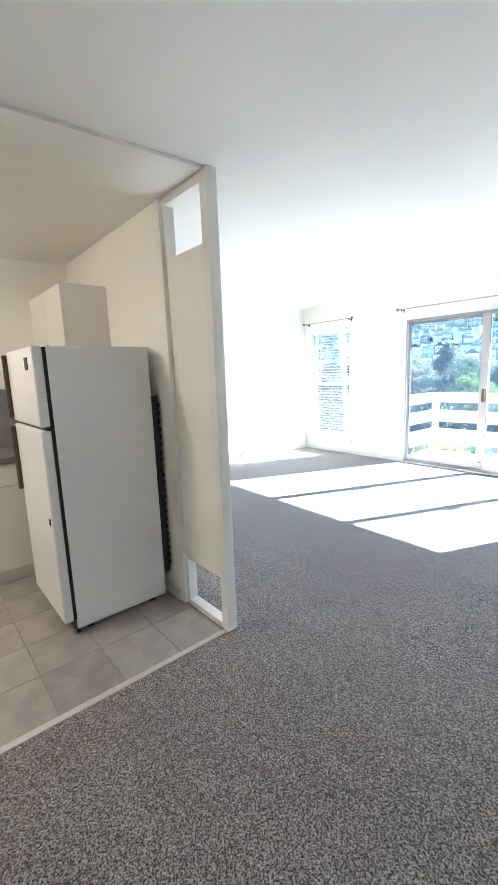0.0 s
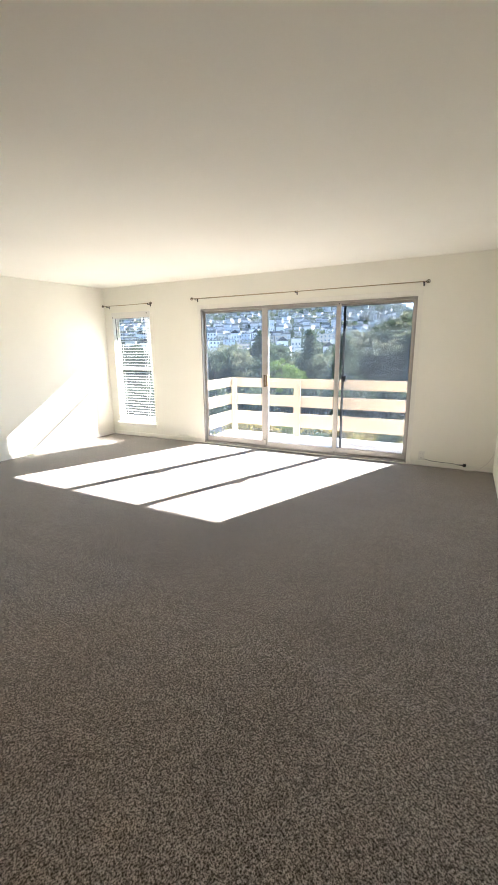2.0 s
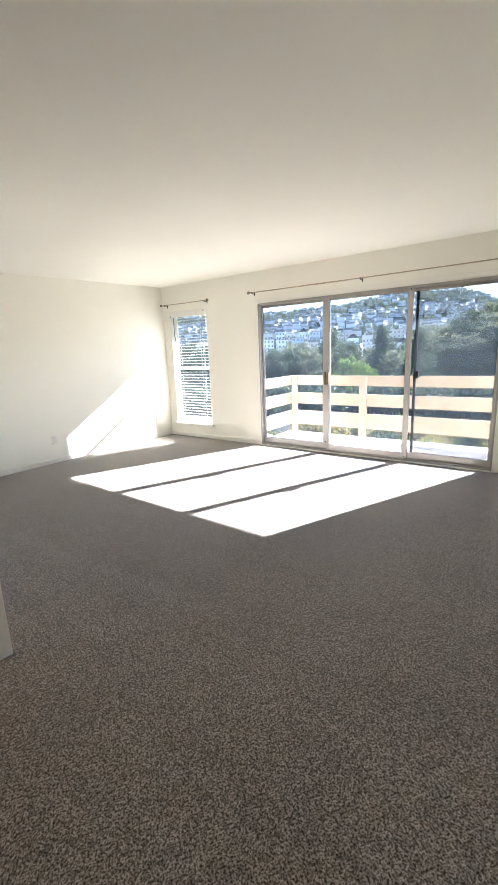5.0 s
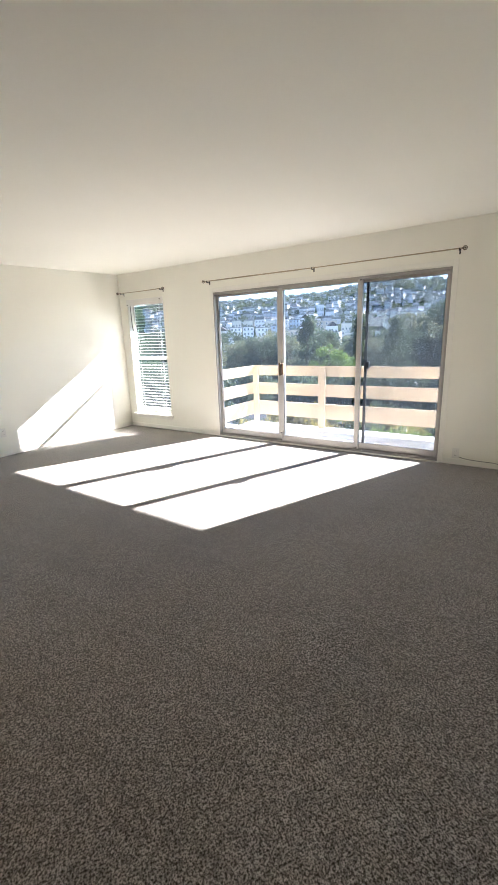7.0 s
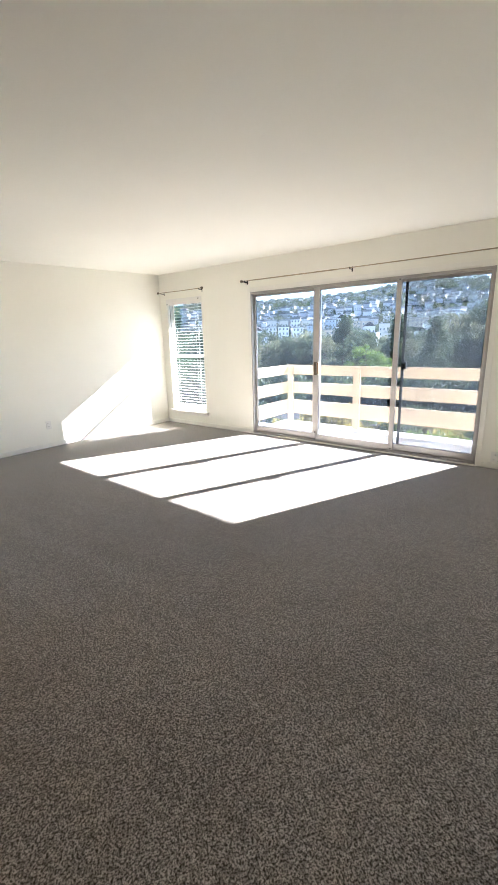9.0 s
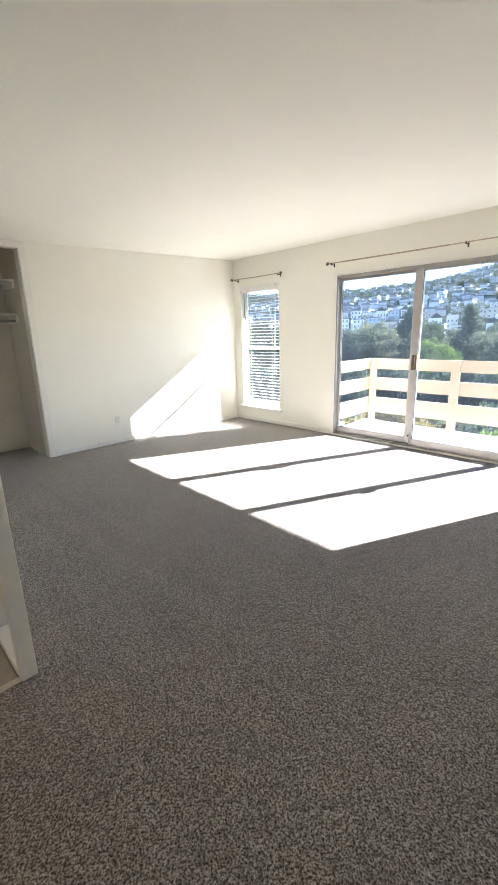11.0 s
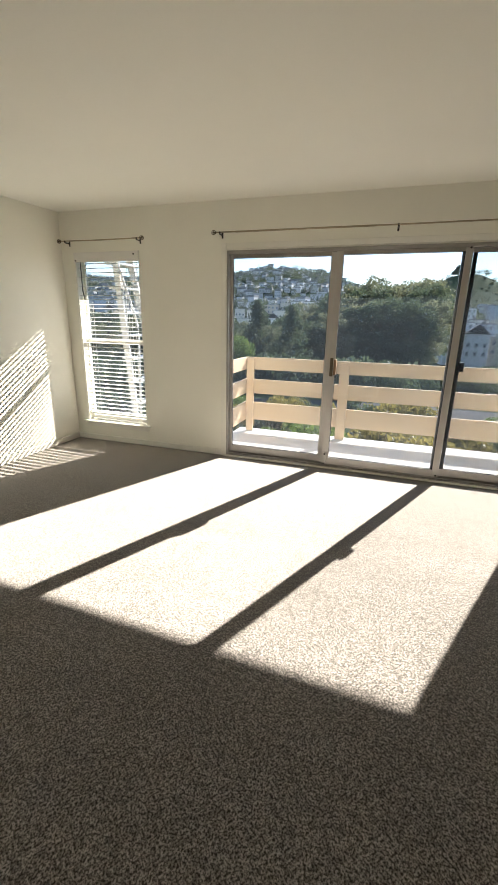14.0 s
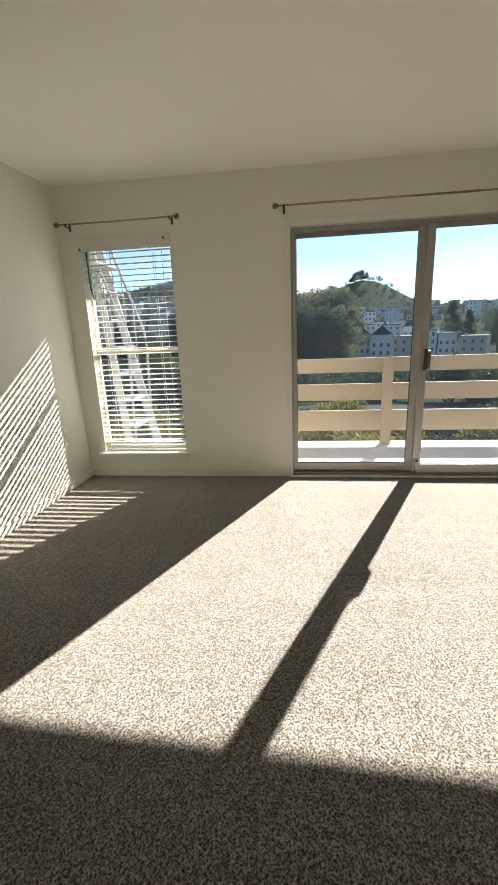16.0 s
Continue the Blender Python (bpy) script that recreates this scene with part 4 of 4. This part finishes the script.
# ---- houses ----
def house_boxes(w, h, dpt, rng, gable):
    """Pieces of one row house, facing -y with its front at y = 0."""
    walls = bmesh.new()
    box(walls, -w / 2, w / 2, 0, dpt, -4, h)
    roof = bmesh.new()
    if gable:
        v = [roof.verts.new(p) for p in ((-w / 2 - 0.3, -0.4, h), (w / 2 + 0.3, -0.4, h), (0, -0.4, h + w * 0.42), (-w / 2 - 0.3, dpt, h), (w / 2 + 0.3, dpt, h), (0, dpt, h + w * 0.42))]
        for f in ((0, 1, 2), (3, 5, 4), (0, 2, 5, 3), (1, 4, 5, 2), (0, 3, 4, 1)):
            roof.faces.new([v[i] for i in f])
    else:
        box(roof, -w / 2 - 0.12, w / 2 + 0.12, -0.35, dpt, h, h + 0.45)
        box(roof, -w / 2 + 1, -w / 2 + 2.2, 3, 4.2, h + 0.45, h + 1.5)
    wins = []
    floors = int(h // 3)
    cols = 2 if w < 7 else 3
    for fl in range(floors):
        for c in range(cols):
            x = -w / 2 + w * (c + 0.5) / cols
            wins.append((x, fl * 3.0 + 1.0 if fl else 0.9, min(1.1, w / cols * 0.4), 1.4))
    return walls, roof, wins


def make_house(seed, w, h, dpt, wall_m, roof_m, gable, label):
    rng = random.Random(seed)
    t = thing("house", (0, 0, 0), label, "house", "houses across the valley")
    walls, roof, wins = house_boxes(w, h, dpt, rng, gable)
    part("wall", walls, wall_m, t)
    part("roof", roof, roof_m, t)
    for x, z, ww, hh in wins:
        f = part("window", boxes((x - ww / 2 - 0.12, x + ww / 2 + 0.12, -0.10, 0.02, z - 0.12, z + hh + 0.12)), M_HOUSE[0], t)
        part("pane", boxes((x - ww / 2, x + ww / 2, -0.13, -0.06, z, z + hh)), M_WINDARK, f)
    return t


kinds = [make_house(31, 7.5, 9.2, 14, M_HOUSE[0], M_ROOF[0], False, "white flat-roofed row house across the valley"),
         make_house(32, 7.0, 8.2, 13, M_HOUSE[1], M_ROOF[2], False, "cream flat-roofed row house across the valley"),
         make_house(33, 8.0, 9.0, 14, M_HOUSE[3], M_ROOF[0], False, "pale blue row house across the valley"),
         make_house(34, 7.0, 8.0, 13, M_HOUSE[0], M_ROOF[1], True, "white gabled house across the valley"),
         make_house(35, 8.0, 8.6, 13, M_HOUSE[0], M_ROOF[1], True, "white gabled house with a dark roof across the valley"),
         make_house(36, 9.5, 6.5, 13, M_HOUSE[4], M_ROOF[2], False, "tan low house across the valley")]
used = set()


def put_house(kind, d, az, lift=0.0, turn=0.0):
    p = spot(d, az)
    m = Matrix.Translation((p.x, p.y, p.z + lift)) @ Matrix.Rotation(-radians(az + turn), 4, "Z")
    if kind not in used:
        used.add(kind)
        kinds[kind].matrix_basis = m
    else:
        copy_thing(kinds[kind], m)


for d, az0, az1 in ((262, -42, -13), (300, -42, -8), (345, -42, -4)):
    az = az0
    while az < az1:
        kind = rng.choice((0, 0, 0, 1, 1, 2, 3, 5))
        if rng.random() < 0.86:
            put_house(kind, d + rng.uniform(-4, 4), az, rng.uniform(-0.5, 1.0), rng.uniform(-8, 8))
        az += math.degrees(8.6 / d) * rng.uniform(0.98, 1.25)
for kind, d, az, lift in ((3, 178, 7.4, 4.5), (4, 172, 9.8, 4.5), (5, 176, 12.6, 5.0), (0, 188, 15.2, 3.5), (1, 190, 17.6, 3), (5, 190, 20.4, 3.5), (2, 205, 11.0, 5), (0, 215, 8.2, 4.5), (3, 212, 13.4, 5),
                       (0, 240, 9.5, 4), (1, 262, 12, 3), (0, 270, 15, 3), (5, 280, 18, 3), (0, 300, 8.5, 4), (2, 320, 11, 4), (0, 330, 14.5, 4), (0, 350, 20, 4), (1, 360, 23, 4)):
    put_house(kind, d, az, lift, rng.uniform(-18, 18))

# far houses and woods, too many to count
hv, hf, wv, wf, rv, rf = [], [], [], [], [], []


def far_block(vs, fs, o, ax, ay, x0, x1, y0, y1, z0, z1):
    k = len(vs)
    for z in (z0, z1):
        for x, y in ((x0, y0), (x1, y0), (x1, y1), (x0, y1)):
            q = o + ax * x + ay * y
            vs.append((q.x, q.y, o.z + z))
    for f in ((0, 1, 2, 3), (4, 5, 6, 7), (0, 1, 5, 4), (1, 2, 6, 5), (2, 3, 7, 6), (3, 0, 4, 7)):
        fs.append(tuple(k + i for i in f))


for d in (372, 392, 414, 438, 462, 488, 515, 545, 580, 620, 660, 705, 745, 785):
    az = -46.0
    turn = rng.uniform(-22, 22)
    while az < 45:
        dens = 0.84 if az < -4 else (0.6 if az < 14 else 0.45)
        if 2 < az < 15 and d > 480:
            dens = 0.0
        if 560 < d < 760:
            dens *= 0.65
        if rng.random() < dens:
            dd = d + rng.uniform(-14, 14)
            o = spot(dd, az)
            th = -radians(az + turn + rng.uniform(-7, 7))
            ax, ay = Vector((math.cos(th), math.sin(th), 0)), Vector((-math.sin(th), math.cos(th), 0))
            w, h = rng.uniform(4.5, 8.5), rng.uniform(3.2, 6.2)
            far_block(hv, hf, o, ax, ay, -w / 2, w / 2, 0, 12, -6, h)
            far_block(rv, rf, o, ax, ay, -w / 2 - 0.2, w / 2 + 0.2, -0.3, 12, h, h + rng.choice((0.4, 0.4, 1.6)))
            for fl in range(int(h // 3)):
                for c in (-0.27, 0.02, 0.3):
                    far_block(wv, wf, o, ax, ay, c * w - 0.42, c * w + 0.42, -0.10, 0.0, fl * 3 + 1.1, fl * 3 + 2.3)
        az += math.degrees(7.4 / d) * rng.uniform(0.9, 1.4)


def stuff(name, vs, fs, m, label, category):
    me = bpy.data.meshes.new(name)
    me.from_pydata([tuple(v) for v in vs], [], fs)
    me.materials.append(m)
    return tagged(new(name, me), label, category, kind="stuff")


M_FAR = material("far_house_wall", (0.66, 0.66, 0.67), 0.9, vary=0.22, scale=0.02, grain=0.3, bump=0, per_island=0.8)
M_FARROOF = material("far_roof", (0.27, 0.27, 0.28), 0.9, vary=0.3, scale=0.02, grain=0.3, bump=0, per_island=0.8)
stuff("hillside_houses", hv, hf, M_FAR, "pale houses packed over the far hillside", "houses")
stuff("hillside_roofs", rv, rf, M_FARROOF, "grey roofs of the far hillside houses", "roofs")
M_FARWIN = material("far_pane", (0.28, 0.30, 0.33), 0.3, vary=0.3, scale=0.02, grain=0.3, bump=0, per_island=0.6)
stuff("hillside_windows", wv, wf, M_FARWIN, "dark windows of the far hillside houses", "windows")
clumps = []
for _ in range(1500):
    az = rng.uniform(-46, 42)
    d = rng.uniform(285, 830)
    p = spot(d, az)
    s = rng.uniform(2.2, 5.0)
    clumps.append((p + Vector((0, 0, s * 0.9)), s))
for _ in range(420):
    p = spot(rng.uniform(570, 760), rng.uniform(-46, -3))
    s = rng.uniform(2.5, 5.5)
    clumps.append((p + Vector((0, 0, s * 0.8)), s))
for az in np.arange(-46, 42, 0.55):
    if rng.random() < 0.62:
        p = spot(798, az)
        s = rng.uniform(2.5, 7.5)
        clumps.append((p + Vector((0, 0, s * 0.8)), s))
for k in range(46):
    u = rng.uniform(-1, 1)
    p = spot(615, 7.2 + 1.15 * u)
    clumps.append((p + Vector((0, 0, rng.uniform(0, 2 + 8 * math.sqrt(1 - u * u)))), rng.uniform(1.8, 3.2)))
for k in range(34):
    clumps.append((spot(rng.uniform(500, 590), 8.4 + rng.gauss(0, 4.5)), rng.uniform(1.2, 2.4)))
vs, fs = leaf_cloud(rng, clumps, 95, 0.95, 0.85)
M_LEAF_FAR = leaf_material("far_leaf", (0.11, 0.125, 0.09), (0.17, 0.19, 0.12))
stuff("far_woods", vs, fs, M_LEAF_FAR, "grey-green trees scattered over the far hills", "trees")

# ---- kitchen tiles ----
def tile_mesh(w, h, name):
    bm = boxes((-w / 2, w / 2, -h / 2, h / 2, -0.012, 0.0))
    top = [e for e in bm.edges if all(v.co.z > -0.001 for v in e.verts)]
    bmesh.ops.bevel(bm, geom=top, offset=0.002, segments=1, affect="EDGES")
    return mesh_of(name, bm, M_TILE)


kf = bpy.data.objects["floor_kitchen_base"]
xs = [KX1 - 0.028] + [3.04 - 0.30 * k for k in range(6)]
ys = [PY0 - 0.005] + [-4.71 - 0.30 * k for k in range(10)]
cache = {}
for x1, x0 in zip(xs, xs[1:]):
    for y1, y0 in zip(ys, ys[1:]):
        w, h = round(x1 - x0 - 0.005, 4), round(y1 - y0 - 0.005, 4)
        if (w, h) not in cache:
            cache[w, h] = tile_mesh(w, h, "tile")
        o = new("tile", cache[w, h])
        o.parent = kf
        o.location = ((x0 + x1) / 2, (y0 + y1) / 2, 0.0)
